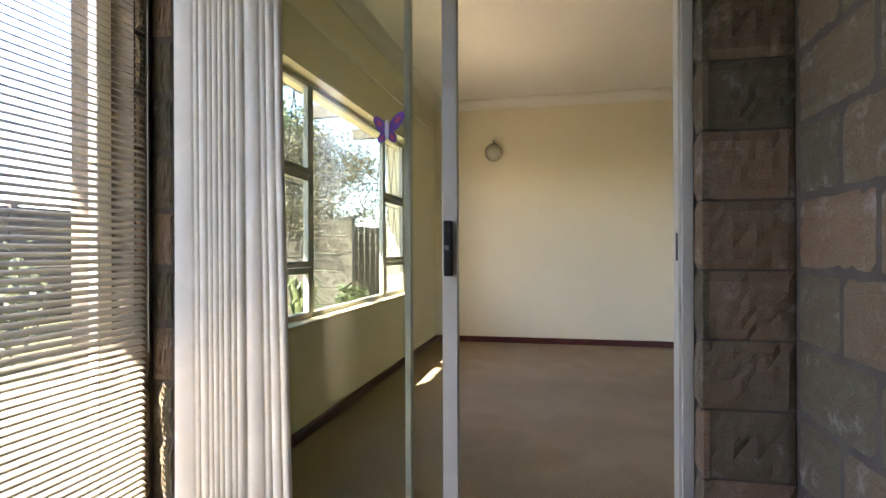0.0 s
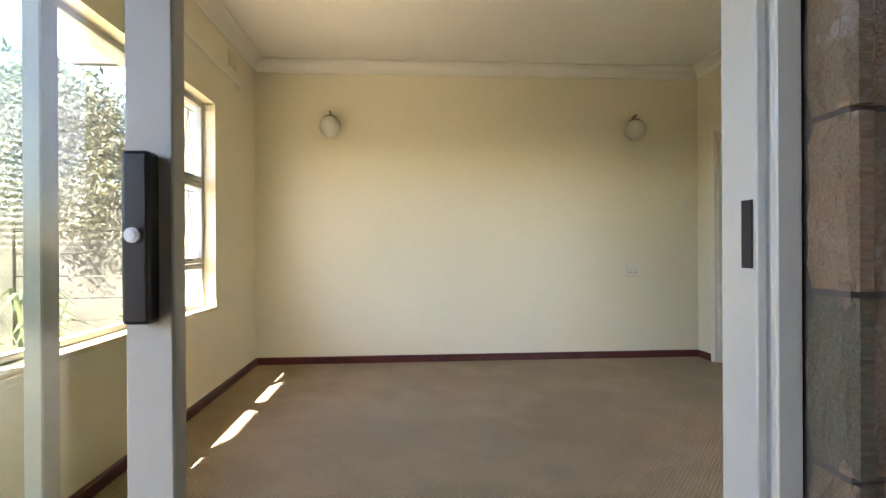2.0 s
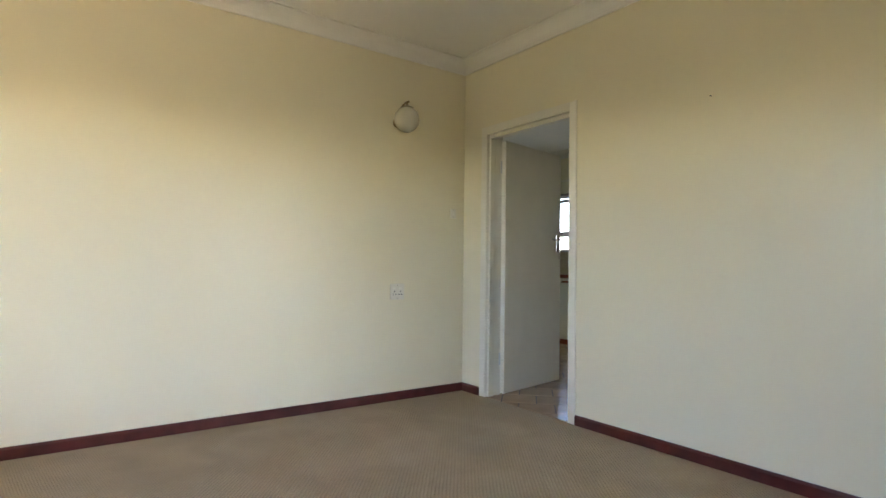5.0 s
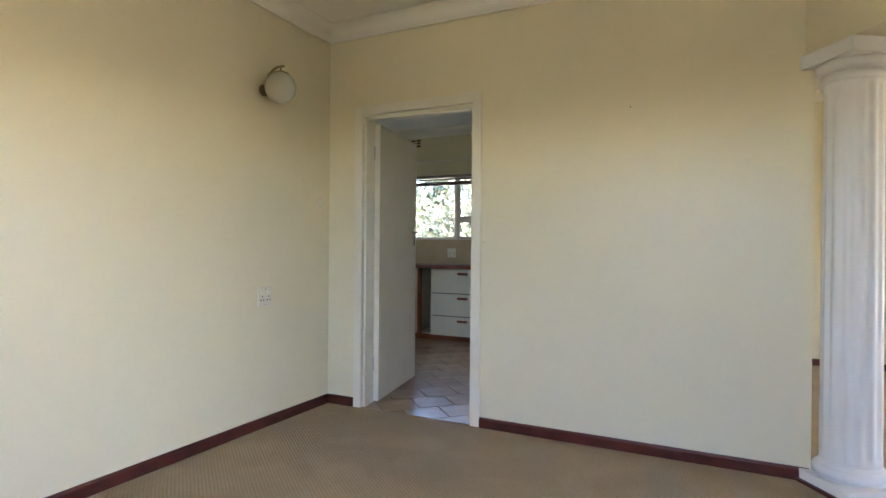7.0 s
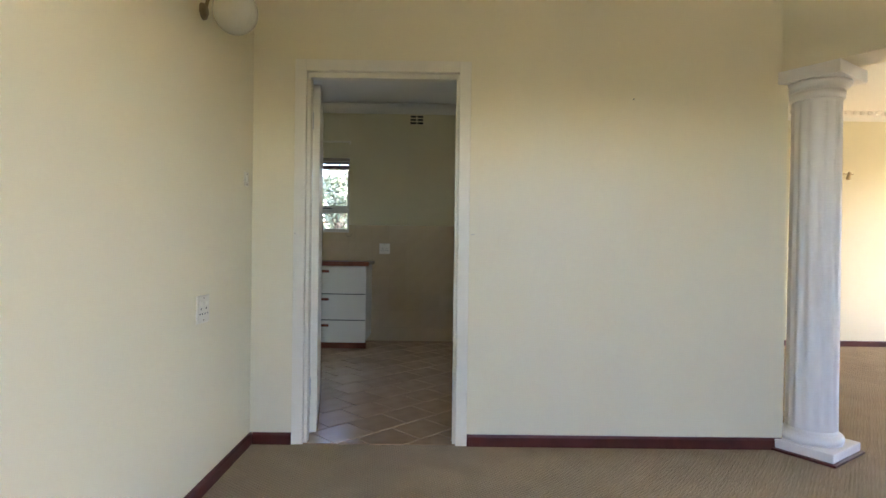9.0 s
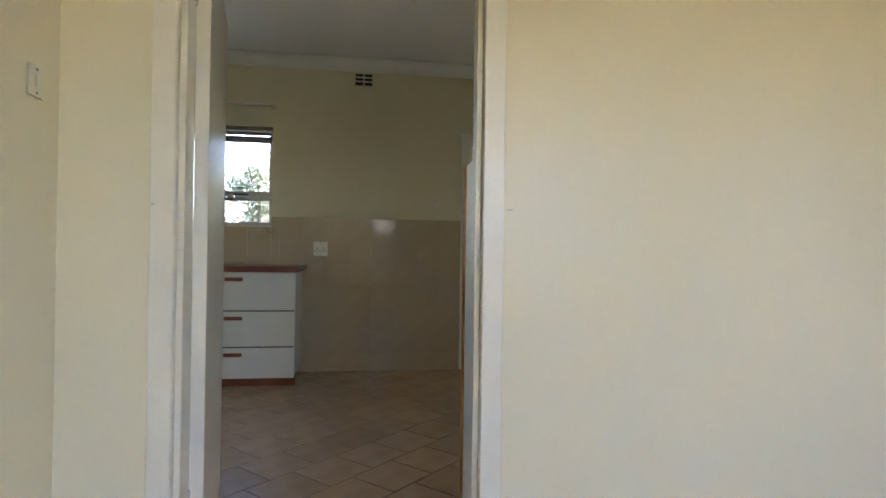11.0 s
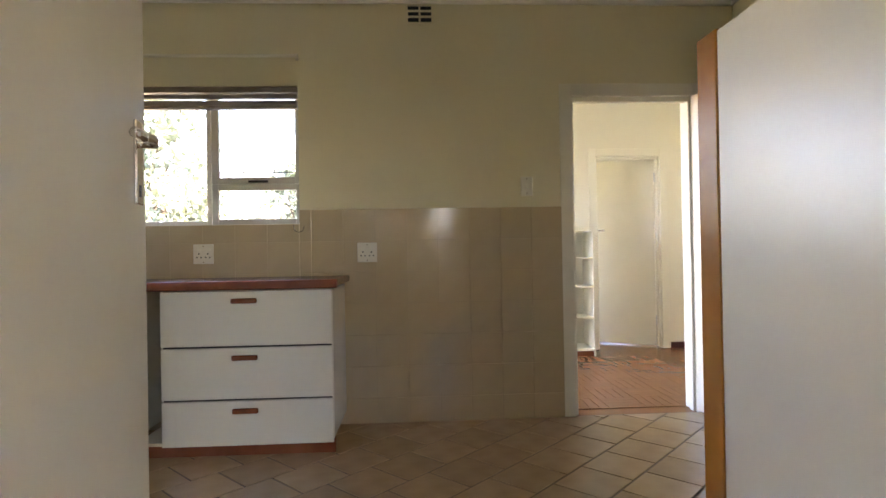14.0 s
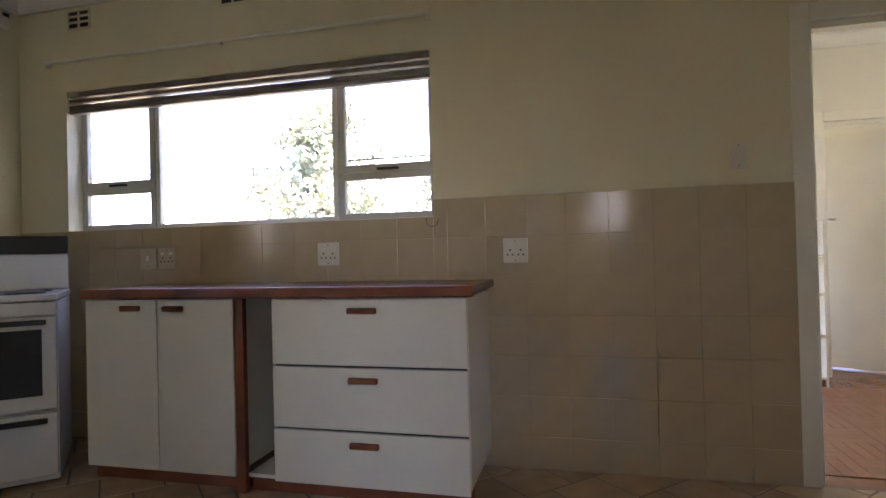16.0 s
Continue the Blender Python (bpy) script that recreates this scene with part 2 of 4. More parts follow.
def tube(bm, pts, r, n=8):
    pts = [Vector(p) for p in pts]
    rings = []
    for i, p in enumerate(pts):
        d = (pts[min(i + 1, len(pts) - 1)] - pts[max(i - 1, 0)]).normalized()
        q = d.to_track_quat("Z", "Y").to_matrix()
        rings.append([bm.verts.new(p + q @ Vector((r * math.cos(2 * math.pi * k / n), r * math.sin(2 * math.pi * k / n), 0))) for k in range(n)])
    for a, b in zip(rings, rings[1:]):
        for k in range(n):
            bm.faces.new((a[k], a[(k + 1) % n], b[(k + 1) % n], b[k]))
    bm.faces.new(rings[0][::-1]), bm.faces.new(rings[-1])
    return bm


def wall(name, axis, at, thick, u0, u1, z0, z1, holes, mat, label):
    """An upright wall along x or y, from at to at + thick, with rectangular holes (u0, u1, z0, z1) through it."""
    us = sorted({u0, u1, *[h[0] for h in holes], *[h[1] for h in holes]})
    zs = sorted({z0, z1, *[h[2] for h in holes], *[h[3] for h in holes]})
    us, zs = [u for u in us if u0 <= u <= u1], [z for z in zs if z0 <= z <= z1]

    def solid(i, k):
        if not (0 <= i < len(us) - 1 and 0 <= k < len(zs) - 1):
            return False
        u, z = (us[i] + us[i + 1]) / 2, (zs[k] + zs[k + 1]) / 2
        return not any(h[0] < u < h[1] and h[2] < z < h[3] for h in holes)

    bm, made = bmesh.new(), {}

    def v(i, k, s):
        if (i, k, s) not in made:
            w = at + (thick if s else 0)
            made[i, k, s] = bm.verts.new((us[i], w, zs[k]) if axis == "x" else (w, us[i], zs[k]))
        return made[i, k, s]

    for i in range(len(us) - 1):
        for k in range(len(zs) - 1):
            if not solid(i, k):
                continue
            for s in (0, 1):
                bm.faces.new([v(i, k, s), v(i + 1, k, s), v(i + 1, k + 1, s), v(i, k + 1, s)])
            for di, dk, a, b in ((-1, 0, (i, k), (i, k + 1)), (1, 0, (i + 1, k), (i + 1, k + 1)), (0, -1, (i, k), (i + 1, k)), (0, 1, (i, k + 1), (i + 1, k + 1))):
                if not solid(i + di, k + dk):
                    bm.faces.new([v(*a, 0), v(*b, 0), v(*b, 1), v(*a, 1)])
    return tagged(link(name, bm, mat), label, "wall", kind="structure")


def struct(name, bm, mat, label, category=""):
    return tagged(link(name, bm, mat), label, category or name.split("_")[0], kind="structure")


H = 2.70  # ceiling
W0 = -4.08  # west wall face
K = 3.30  # kitchen's east wall face
N = 2.66  # kitchen's north wall face
DIAG = Vector((-0.83, -0.557, 0)).normalized()
DIAGN = Vector((-DIAG.y, DIAG.x, 0))

# walls
WIN = (-3.60, -1.04, 0.63, 2.05)
PWIN = (-6.6, -4.57, 0.12, 2.25)
wall("wall_north", "x", 0.0, 0.2, W0, 0.0, 0, H, [], WALL, "cream painted plaster wall of the empty room")
wall("wall_east", "y", 0.0, 0.15, -2.95, N, 0, H, [(-1.14, -0.283, 0, 2.062), (1.4, 1.7, 1.2, 1.6)], WALL, "cream painted wall with a doorway to the kitchen")
wall("wall_west", "y", W0 - 0.25, 0.25, -4.44, 0.2, 0, H, [WIN], WALL, "cream painted outer wall with a wide window")
wall("wall_porch_west", "y", W0 - 0.25, 0.25, -9.0, -4.44, 0, H, [PWIN], MORTAR, "rough block outer wall of the porch with a low window")
wall("wall_kitchen_east", "y", K, 0.15, -9.2, N + 0.2, 0, H, [(0.0, 2.30, 1.24, 2.09), (-2.50, -1.70, 0, 2.03)], KWALL, "cream kitchen wall with a window and a doorway")
# the hole is an unseen opening, added to brighten the kitchen
wall("wall_kitchen_north", "x", N, 0.2, 0.0, K, 0, H, [(0.25, 0.65, 1.1, 2.05)], KWALL, "cream painted kitchen wall with an unseen opening added for light")
wall("wall_kitchen_south", "x", -2.92, 0.15, 0.15, K, 0, H, [], KWALL, "cream painted wall between kitchen and living room")
wall("wall_hall_east", "y", 5.55, 0.12, -4.6, -0.3, 0, H, [(-3.30, -2.60, 0, 2.03)], HWALL, "cream passage wall with a doorway")
# holes in passage and far bedroom walls: unseen, added to light these rooms
wall("wall_hall_north", "x", -0.3, 0.15, K + 0.15, 5.55, 0, H, [(3.65, 5.35, 0.2, 2.35)], HWALL, "cream passage wall")
wall("wall_hall_south", "x", -4.6, 0.15, K + 0.15, 5.55, 0, H, [(3.9, 5.1, 1.5, 2.2)], HWALL, "cream passage wall")
wall("wall_room_far", "y", 8.0, 0.15, -4.6, -0.3, 0, H, [(-3.9, -1.6, 0.6, 2.2)], HWALL, "cream bedroom wall")
wall("wall_room_north", "x", -1.2, 0.15, 5.67, 8.0, 0, H, [], HWALL, "cream bedroom wall")
wall("wall_room_south", "x", -4.6, 0.15, 5.67, 8.0, 0, H, [], HWALL, "cream bedroom wall")
# unseen opening, added and sized to brighten the living room
wall("wall_living_south", "x", -9.2, 0.2, -2.05, K, 0, H, [(-0.2, 2.7, 0.45, 2.1)], WALL, "cream living room wall with a wide unseen opening added for light")
wall("wall_porch_east", "y", -2.05, 0.2, -9.2, -4.36, 0, H, [], MORTAR, "rough block wall of the porch")
# out of view, left without an opening to hold the porch dark
wall("wall_porch_south", "x", -9.2, 0.2, W0 - 0.25, -2.05, 0, H, [], MORTAR, "unseen block end wall closing off light from the porch")
wall("wall_over_door", "x", -4.41, 0.12, W0, -2.05, 2.07, H, [], WALL, "cream painted wall over the sliding door")

# the slanting beam between dining and living room
bm = bmesh.new()
o = Vector((0.0, -2.90, 0))
L = (Vector((-2.05, -4.34, 0)) - o).length + 0.05
box(bm, -0.06, L, -0.12, 0.12, 2.09, H, m=Matrix.Translation(o + DIAGN * 0.13) @ Matrix.Rotation(math.atan2(DIAG.y, DIAG.x), 4, "Z"))
struct("beam", bm, WALL, "cream painted beam over the slanting opening")

# floors and ceilings
struct("floor_carpet", B(W0, 0.0, -4.34, 0.0, -0.06, 0.0), CARPET, "worn beige loop pile carpet", "floor")
struct("floor_carpet_living", B(-2.05, K, -9.0, -4.34, -0.06, 0.0), CARPET, "worn beige loop pile carpet", "floor")
struct("floor_carpet_middle", B(0.0, K, -4.34, -2.92, -0.06, 0.0), CARPET, "worn beige loop pile carpet", "floor")
struct("floor_porch", B(W0, -2.05, -9.0, -4.34, -0.08, -0.02), CONCRETE, "grey concrete porch floor", "floor")
struct("floor_kitchen", B(0.0, K + 0.02, -2.77, N, -0.06, -0.004), GROUT, "dark grout between beige floor tiles", "floor")
struct("floor_hall", B(K + 0.02, 8.0, -4.6, -0.3, -0.06, -0.006), PARQUET, "red brown parquet floor", "floor")
for nm, a in (("ceiling_dining", (W0, 0.0, -4.4, 0.1)), ("ceiling_porch", (W0, -2.05, -9.0, -4.41)), ("ceiling_kitchen", (0.25, K, -2.87, N + 0.1)),
              ("ceiling_hall", (K + 0.15, 8.0, -4.45, -0.3)), ("ceiling_living", (-2.0, K, -9.0, -2.92))):
    z = H - 0.005 if nm == "ceiling_living" else H
    g = 0.0 if nm == "ceiling_living" else 0.1
    struct(nm, B(a[0] - g, a[1] + g, a[2], a[3], z, z + 0.1), CEIL, "off white painted ceiling", "ceiling")
struct("roof", B(-5.16, K + 0.35, -9.75, 0.75, 3.03, 3.14), SHADE, "flat roof with a small overhang", "roof")
struct("roof_kitchen", B(-0.45, K + 0.35, 0.751, 3.4, 3.03, 3.14), SHADE, "flat roof over the kitchen", "roof")
# unseen roof; its deep south overhang is added to keep direct sun out
struct("roof_back", B(K + 0.351, 8.4, -6.6, -0.1, 3.03, 3.14), SHADE, "flat roof over the passage, stretched south to block sun", "roof")


def cornice(name, a, b, normal, z=H, size=0.10):
    """A coved cornice along the wall from a to b."""
    a, b, n = Vector((*a, 0)), Vector((*b, 0)), Vector((*normal, 0))
    prof = [(0, 0), (0.012, 0), (0.016, 0.012)]
    prof += [(0.016 + (size - 0.026) * (1 - math.cos(q)), 0.012 + (size - 0.024) * math.sin(q)) for q in np.linspace(0.15, 1.5, 6)]
    prof += [(size, size - 0.01), (size, size), (0, size)]
    bm = bmesh.new()
    rings = [[bm.verts.new(p + n * q + Vector((0, 0, z - size + h))) for q, h in prof] for p in (a, b)]
    k = len(prof)
    for i in range(k):
        bm.faces.new((rings[0][i], rings[0][(i + 1) % k], rings[1][(i + 1) % k], rings[1][i]))
    bm.faces.new(rings[0]), bm.faces.new(rings[1][::-1])
    return struct(name, bm, CEIL, "white coved plaster cornice", "cornice")


cornice("cornice_north", (W0, -0.001), (-0.001, -0.001), (0, -1))
cornice("cornice_west", (W0 + 0.001, -4.3), (W0 + 0.001, 0), (1, 0))
cornice("cornice_east", (-0.001, 0), (-0.001, -2.9), (-1, 0))
cornice("cornice_beam", tuple((o - DIAG * 0.0).xy + DIAGN.xy * 0.009), tuple((o + DIAG * L).xy + DIAGN.xy * 0.009), tuple(-DIAGN.xy))
cornice("cornice_kitchen_east", (K - 0.001, -2.77), (K - 0.001, N), (-1, 0))
cornice("cornice_kitchen_north", (0.15, N - 0.001), (K, N - 0.001), (0, -1))
cornice("cornice_kitchen_south", (0.15, -2.769), (K, -2.769), (0, 1))
cornice("cornice_living", (K - 0.001, -9), (K - 0.001, -2.92), (-1, 0))
cornice("cornice_hall", (5.549, -4.4), (5.549, -0.3), (-1, 0))
bm = bmesh.new()
for k in range(66):
    box(bm, K - 0.122, K - 0.103, -8.9 + k * 0.09, -8.86 + k * 0.09, H - 0.05, H - 0.008)
struct("cornice_dentils", bm, CEIL, "small plaster dentils along the living room cornice", "cornice")


def skirting(name, a, b, normal, h=0.064, t=0.014):
    a, b, n = Vector((*a, 0)), Vector((*b, 0)), Vector((*normal, 0))
    prof = [(0, 0), (t, 0), (t, h - 0.012), (t - 0.006, h), (0, h)]
    bm = bmesh.new()
    rings = [[bm.verts.new(p + n * q + Vector((0, 0, z))) for q, z in prof] for p in (a, b)]
    for i in range(5):
        bm.faces.new((rings[0][i], rings[0][(i + 1) % 5], rings[1][(i + 1) % 5], rings[1][i]))
    bm.faces.new(rings[0]), bm.faces.new(rings[1][::-1])
    return tagged(link(name, bm, SKIRT), "dark red stained wooden skirting board", "baseboard", kind="structure")


skirting("baseboard_north", (W0, -0.001), (0, -0.001), (0, -1))
skirting("baseboard_west", (W0 + 0.001, -4.3), (W0 + 0.001, -0.018), (1, 0))
skirting("baseboard_east", (-0.001, -0.018), (-0.001, -0.228), (-1, 0))
skirting("baseboard_east", (-0.001, -1.195), (-0.001, -2.94), (-1, 0))
skirting("baseboard_living", (K - 0.001, -9.0), (K - 0.001, -2.94), (-1, 0))
skirting("baseboard_hall", (5.549, -4.4), (5.549, -3.38), (-1, 0))
skirting("baseboard_hall", (5.549, -2.52), (5.549, -0.3), (-1, 0))


def doorframe(name, x, y0, y1, z, thick, sides=(-1, 1), wide=0.07):
    """A painted steel door frame lining the opening y0..y1 in a wall from x to x + thick."""
    root = thing(name, (x + thick / 2, (y0 + y1) / 2, 0), "white painted pressed steel door frame", "door frame")
    root["kind"] = "structure"
    e = 0.010
    for nm, (a, b, lo, hi) in (("jamb", (y0 - wide, y0 + 0.008, 0, z + wide)), ("jamb", (y1 - 0.008, y1 + wide, 0, z + wide)), ("head", (y0 + 0.008, y1 - 0.008, z - 0.008, z + wide))):
        bm = bmesh.new()
        if -1 in sides:
            box(bm, x - e, x - 0.001, a, b, lo, hi, bevel=0.003)
        if 1 in sides:
            box(bm, x + thick + 0.001, x + thick + e, a, b, lo, hi, bevel=0.003)
        if nm == "jamb":
            q0, q1 = (y0 + 0.001, y0 + 0.008) if a < y0 else (y1 - 0.008, y1 - 0.001)
            r0, r1 = (y0 + 0.008, y0 + 0.026) if a < y0 else (y1 - 0.026, y1 - 0.008)
            box(bm, x - 0.001, x + thick + 0.001, q0, q1, lo, z)
            box(bm, x + 0.02, x + thick - 0.08, r0, r1, lo, z - 0.008, bevel=0.003)
        else:
            box(bm, x - 0.001, x + thick + 0.001, a, b, z - 0.008, z - 0.001)
            box(bm, x + 0.02, x + thick - 0.08, a, b, z - 0.038, z - 0.008, bevel=0.003)
        part(nm, bm, WHITE, root)
    return root


doorframe("door_frame_kitchen", 0.0, -1.14, -0.283, 2.062, 0.15, wide=0.054)
doorframe("door_frame_passage", K, -2.50, -1.70, 2.03, 0.15)
doorframe("door_frame_bedroom", 5.55, -3.30, -2.60, 2.03, 0.12)


def lever(bm, x, y, z, s, d):
    rod(bm, (x, y, z), (x, y + s * 0.055, z), 0.009)
    tube(bm, [(x, y + s * 0.052, z), (x - d * 0.03, y + s * 0.058, z + 0.002), (x - d * 0.07, y + s * 0.056, z - 0.003), (x - d * 0.115, y + s * 0.05, z - 0.002)], 0.0095)
    return bm


def door(name, hinge, turn, width, label, height=2.01, handle=True, edge=WHITE):
    """A flush door leaf along local x from its hinge."""
    root = thing(name, (hinge[0], hinge[1], 0.012), label, "door", turn=turn)
    m = world_of(root)
    bm = B(0.0, width, -0.02, 0.02, 0, height, bevel=0.002)
    bmesh.ops.transform(bm, matrix=m, verts=bm.verts)
    part("leaf", bm, WHITE, root)
    if handle:
        for s in (-1, 1):
            bm = B(width - 0.075, width - 0.035, *sorted((s * 0.0205, s * 0.027)), 1.135, 1.292, bevel=0.003)
            bmesh.ops.transform(bm, matrix=m, verts=bm.verts)
            hp = part("handle_plate", bm, CHROME, root, "chrome handle plate")
            bm = lever(bmesh.new(), width - 0.055, 0, 1.250, s, 1)
            bmesh.ops.transform(bm, matrix=m, verts=bm.verts)
            part("lever", bm, CHROME, root, "chrome lever handle", smooth=True)
            bm = B(width - 0.059, width - 0.051, *sorted((s * 0.0275, s * 0.0285)), 1.15, 1.172)
            bmesh.ops.transform(bm, matrix=m, verts=bm.verts)
            part("keyhole", bm, BLACK, root, "dark keyhole")
    for z in (0.22, 1.75):
        bm = rod(bmesh.new(), (-0.006, 0.022, z), (-0.006, 0.022, z + 0.1), 0.007)
        bmesh.ops.transform(bm, matrix=m, verts=bm.verts)
        part("hinge", bm, BARE, root, "steel door hinge")
    return root


door("kitchen_door", (0.155, -0.3125), 10.5, 0.82, "white painted flush door standing open into the kitchen")
door("passage_door", (K - 0.005, -2.51), 190, 0.79, "white painted flush door standing open against the kitchen side")
door("bedroom_door", (5.68, -3.285), 62, 0.68, "white painted flush bedroom door, partly open")

# column between the rooms
def column(at, turn, label):
    root = thing("column", (*at, 0), label, "column", "columns of the openings", turn)
    m = world_of(root)

    def put(name, bm, mat=PLASTER, lab="", smooth=False):
        bmesh.ops.transform(bm, matrix=m, verts=bm.verts)
        return part(name, bm, mat, root, lab, smooth)

    put("base_board", B(-0.192, 0.192, -0.192, 0.192, 0.0, 0.014, bevel=0.003), SKIRT, "dark wooden base board")
    put("plinth", B(-0.176, 0.176, -0.176, 0.176, 0.014, 0.062, bevel=0.006))
    prof = [(0.150, 0.062)] + [(0.131 + 0.024 * math.cos(q), 0.088 + 0.026 * math.sin(q)) for q in np.linspace(-1.3, 1.5, 8)] + [(0.128, 0.118), (0.126, 0.135)]
    put("base_moulding", lathe(bmesh.new(), (0, 0, 0), prof, 40), smooth=True)
    bm, n, rings = bmesh.new(), 14, []
    for z, f, r in ((0.135, 0.0, 0.125), (0.165, 0.0, 0.125), (0.185, 1.0, 0.125), (0.9, 1.0, 0.123), (1.895, 1.0, 0.119), (1.91, 0.0, 0.119), (1.925, 0.0, 0.119)):
        ring = []
        for k in range(n * 8):
            a = 2 * math.pi * k / (n * 8)
            w = (k % 8) / 8
            d = 0.010 * f * max(0.0, math.sin(math.pi * min(1, max(0, (w - 0.12) / 0.76))))
            ring.append(bm.verts.new(((r - d) * math.cos(a), (r - d) * math.sin(a), z)))
        rings.append(ring)
    for a, b in zip(rings, rings[1:]):
        for k in range(n * 8):
            bm.faces.new((a[k], a[(k + 1) % (n * 8)], b[(k + 1) % (n * 8)], b[k]))
    put("shaft", bm, smooth=True)
    prof = [(0.118, 1.925), (0.131, 1.929), (0.132, 1.965), (0.124, 1.968), (0.125, 1.978)] + [(0.127 + 0.033 * math.sin(q), 1.978 + 0.04 * (1 - math.cos(q))) for q in np.linspace(0.1, 1.57, 6)]
    put("capital", lathe(bmesh.new(), (0, 0, 0), prof, 40), smooth=True)
    bm = bmesh.new()
    box(bm, -0.176, 0.176, -0.176, 0.176, 2.019, 2.088, bevel=0.005)
    put("abacus", bm)
    return root


column((-0.005, -3.105), 34.0, "white fluted plaster column beside the wall end")
column((3.1, -4.5), 0.0, "white fluted plaster column near the far wall")

# kitchen units
FX = 2.765


def unit(name, y0, y1, label):
    root = thing(name, ((FX + K) / 2, (y0 + y1) / 2, 0), label, "cabinet", "kitchen units under the worktop")
    bm = bmesh.new()
    for a, b in ((y0, y0 + 0.016), (y1 - 0.016, y1)):
        box(bm, FX + 0.018, K - 0.01, a, b, 0.085, 0.868, bevel=0.001)
    box(bm, FX + 0.018, K - 0.01, y0 + 0.016, y1 - 0.016, 0.085, 0.101)
    box(bm, K - 0.02, K - 0.012, y0 + 0.016, y1 - 0.016, 0.101, 0.868)
    part("carcass", bm, MELAMINE, root)
    part("kickboard", B(FX + 0.05, FX + 0.066, y0, y1, 0.0, 0.084), WOOD, root, "dark red wood kickboard")
    return root


def pull(parent, y, z, w=0.13):
    bm = bmesh.new()
    box(bm, FX - 0.024, FX - 0.002, y - w / 2, y + w / 2, z - 0.013, z + 0.013, bevel=0.006)
    return part("handle", bm, WOOD, parent, "red wooden handle")


du = unit("drawer_unit", -0.27, 0.61, "white three-drawer kitchen base unit with wooden handles")
for z0, z1 in ((0.068, 0.2985), (0.3085, 0.5725), (0.5825, 0.866)):
    d = part("drawer", B(FX, FX + 0.017, -0.268, 0.608, z0, z1, bevel=0.002), MELAMINE, du)
    pull(d, 0.18, z1 - 0.05)
# thin black strips behind the drawer gaps imitate the shadow in them
for z in (0.3035, 0.5775):
    part("rail", B(FX + 0.0172, FX + 0.0178, -0.262, 0.602, z - 0.02, z + 0.02), BLACK, du, "black strip standing in for drawer gap shadow")
cu = unit("cupboard_unit", 0.80, 1.615, "white two-door kitchen base unit with wooden handles")
for y0, y1, h in ((0.802, 1.205, 1.11), (1.209, 1.613, 1.345)):
    d = part("door", B(FX, FX + 0.017, y0, y1, 0.072, 0.866, bevel=0.002), MELAMINE, cu)
    pull(d, h, 0.826, 0.105)
post = thing("open_bay", (3.0, 0.71, 0), "narrow open bay with a red wooden post between kitchen units", "shelf")
part("post", B(FX, FX + 0.03, 0.752, 0.797, 0.0, 0.868, bevel=0.002), WOOD, post, "red wooden post")
part("bottom", B(FX + 0.02, K - 0.01, 0.612, 0.75, 0.07, 0.086), MELAMINE, post)
part("kickboard", B(FX + 0.05, FX + 0.066, 0.612, 0.75, 0.0, 0.069), WOOD, post, "dark red wood kickboard")
wt = thing("worktop", (3.0, 0.65, 0.87), "red brown wood grain worktop with a wooden edge", "worktop")
part("top", B(FX - 0.012, K - 0.010, -0.30, 1.615, 0.882, 0.917, bevel=0.003), WOOD, wt)
part("edge", B(FX - 0.03, FX - 0.0125, -0.30, 1.615, 0.874, 0.920, bevel=0.004), WOOD, wt, "red wooden edge strip")

# cooker
ck = thing("cooker", (2.75, 2.1, 0), "white freestanding electric cooker with a dark oven window", "cooker")
x0, y0, y1, KB = 0.0, 0.0, 0.54, 0.58
CM = Matrix.Translation((2.69, 1.70, 0)) @ Matrix.Rotation(math.atan2(0.68, 0.73), 4, "Z")


def turned(bm):
    bmesh.ops.transform(bm, matrix=CM, verts=bm.verts)
    return bm


part("body", turned(B(x0 + 0.03, KB, y0, y1, 0.02, 0.87, bevel=0.006)), ENAMEL, ck)
part("hob", turned(B(x0 + 0.0, KB, y0 - 0.004, y1 + 0.004, 0.872, 0.905, bevel=0.008)), ENAMEL, ck)
part("backguard", turned(B(KB - 0.07, KB, y0, y1, 0.907, 1.10, bevel=0.008)), ENAMEL, ck)
part("backguard_panel", turned(B(KB - 0.069, KB, y0, y1, 1.102, 1.20, bevel=0.006)), BLACK, ck, "black top panel")
dr = part("oven_door", turned(B(x0, x0 + 0.028, y0 + 0.004, y1 - 0.004, 0.36, 0.80, bevel=0.006)), ENAMEL, ck)
part("oven_window", turned(B(x0 - 0.004, x0 - 0.001, y0 + 0.06, y1 - 0.06, 0.43, 0.74, bevel=0.001)), BLACK, dr, "dark glass oven window")
part("handle", turned(B(x0 - 0.03, x0 - 0.006, y0 + 0.04, y1 - 0.04, 0.762, 0.786, bevel=0.006)), BLACK, dr, "black bar handle")
wd = part("warming_drawer", turned(B(x0, x0 + 0.028, y0 + 0.004, y1 - 0.004, 0.05, 0.345, bevel=0.006)), ENAMEL, ck)
part("handle", turned(B(x0 - 0.03, x0 - 0.002, y0 + 0.04, y1 - 0.04, 0.30, 0.325, bevel=0.006)), BLACK, wd, "black bar handle")
part("control_strip", turned(B(x0 + 0.002, x0 + 0.028, y0 + 0.004, y1 - 0.004, 0.806, 0.868, bevel=0.003)), ENAMEL, ck)
for px, py in ((0.14, 0.14), (0.14, 0.40), (0.37, 0.14), (0.37, 0.40)):
    part("hotplate", turned(lathe(bmesh.new(), (px, py, 0.905), [(0.085, 0), (0.085, 0.008), (0.06, 0.012)], 24)), BLACK, ck, "black hotplate")

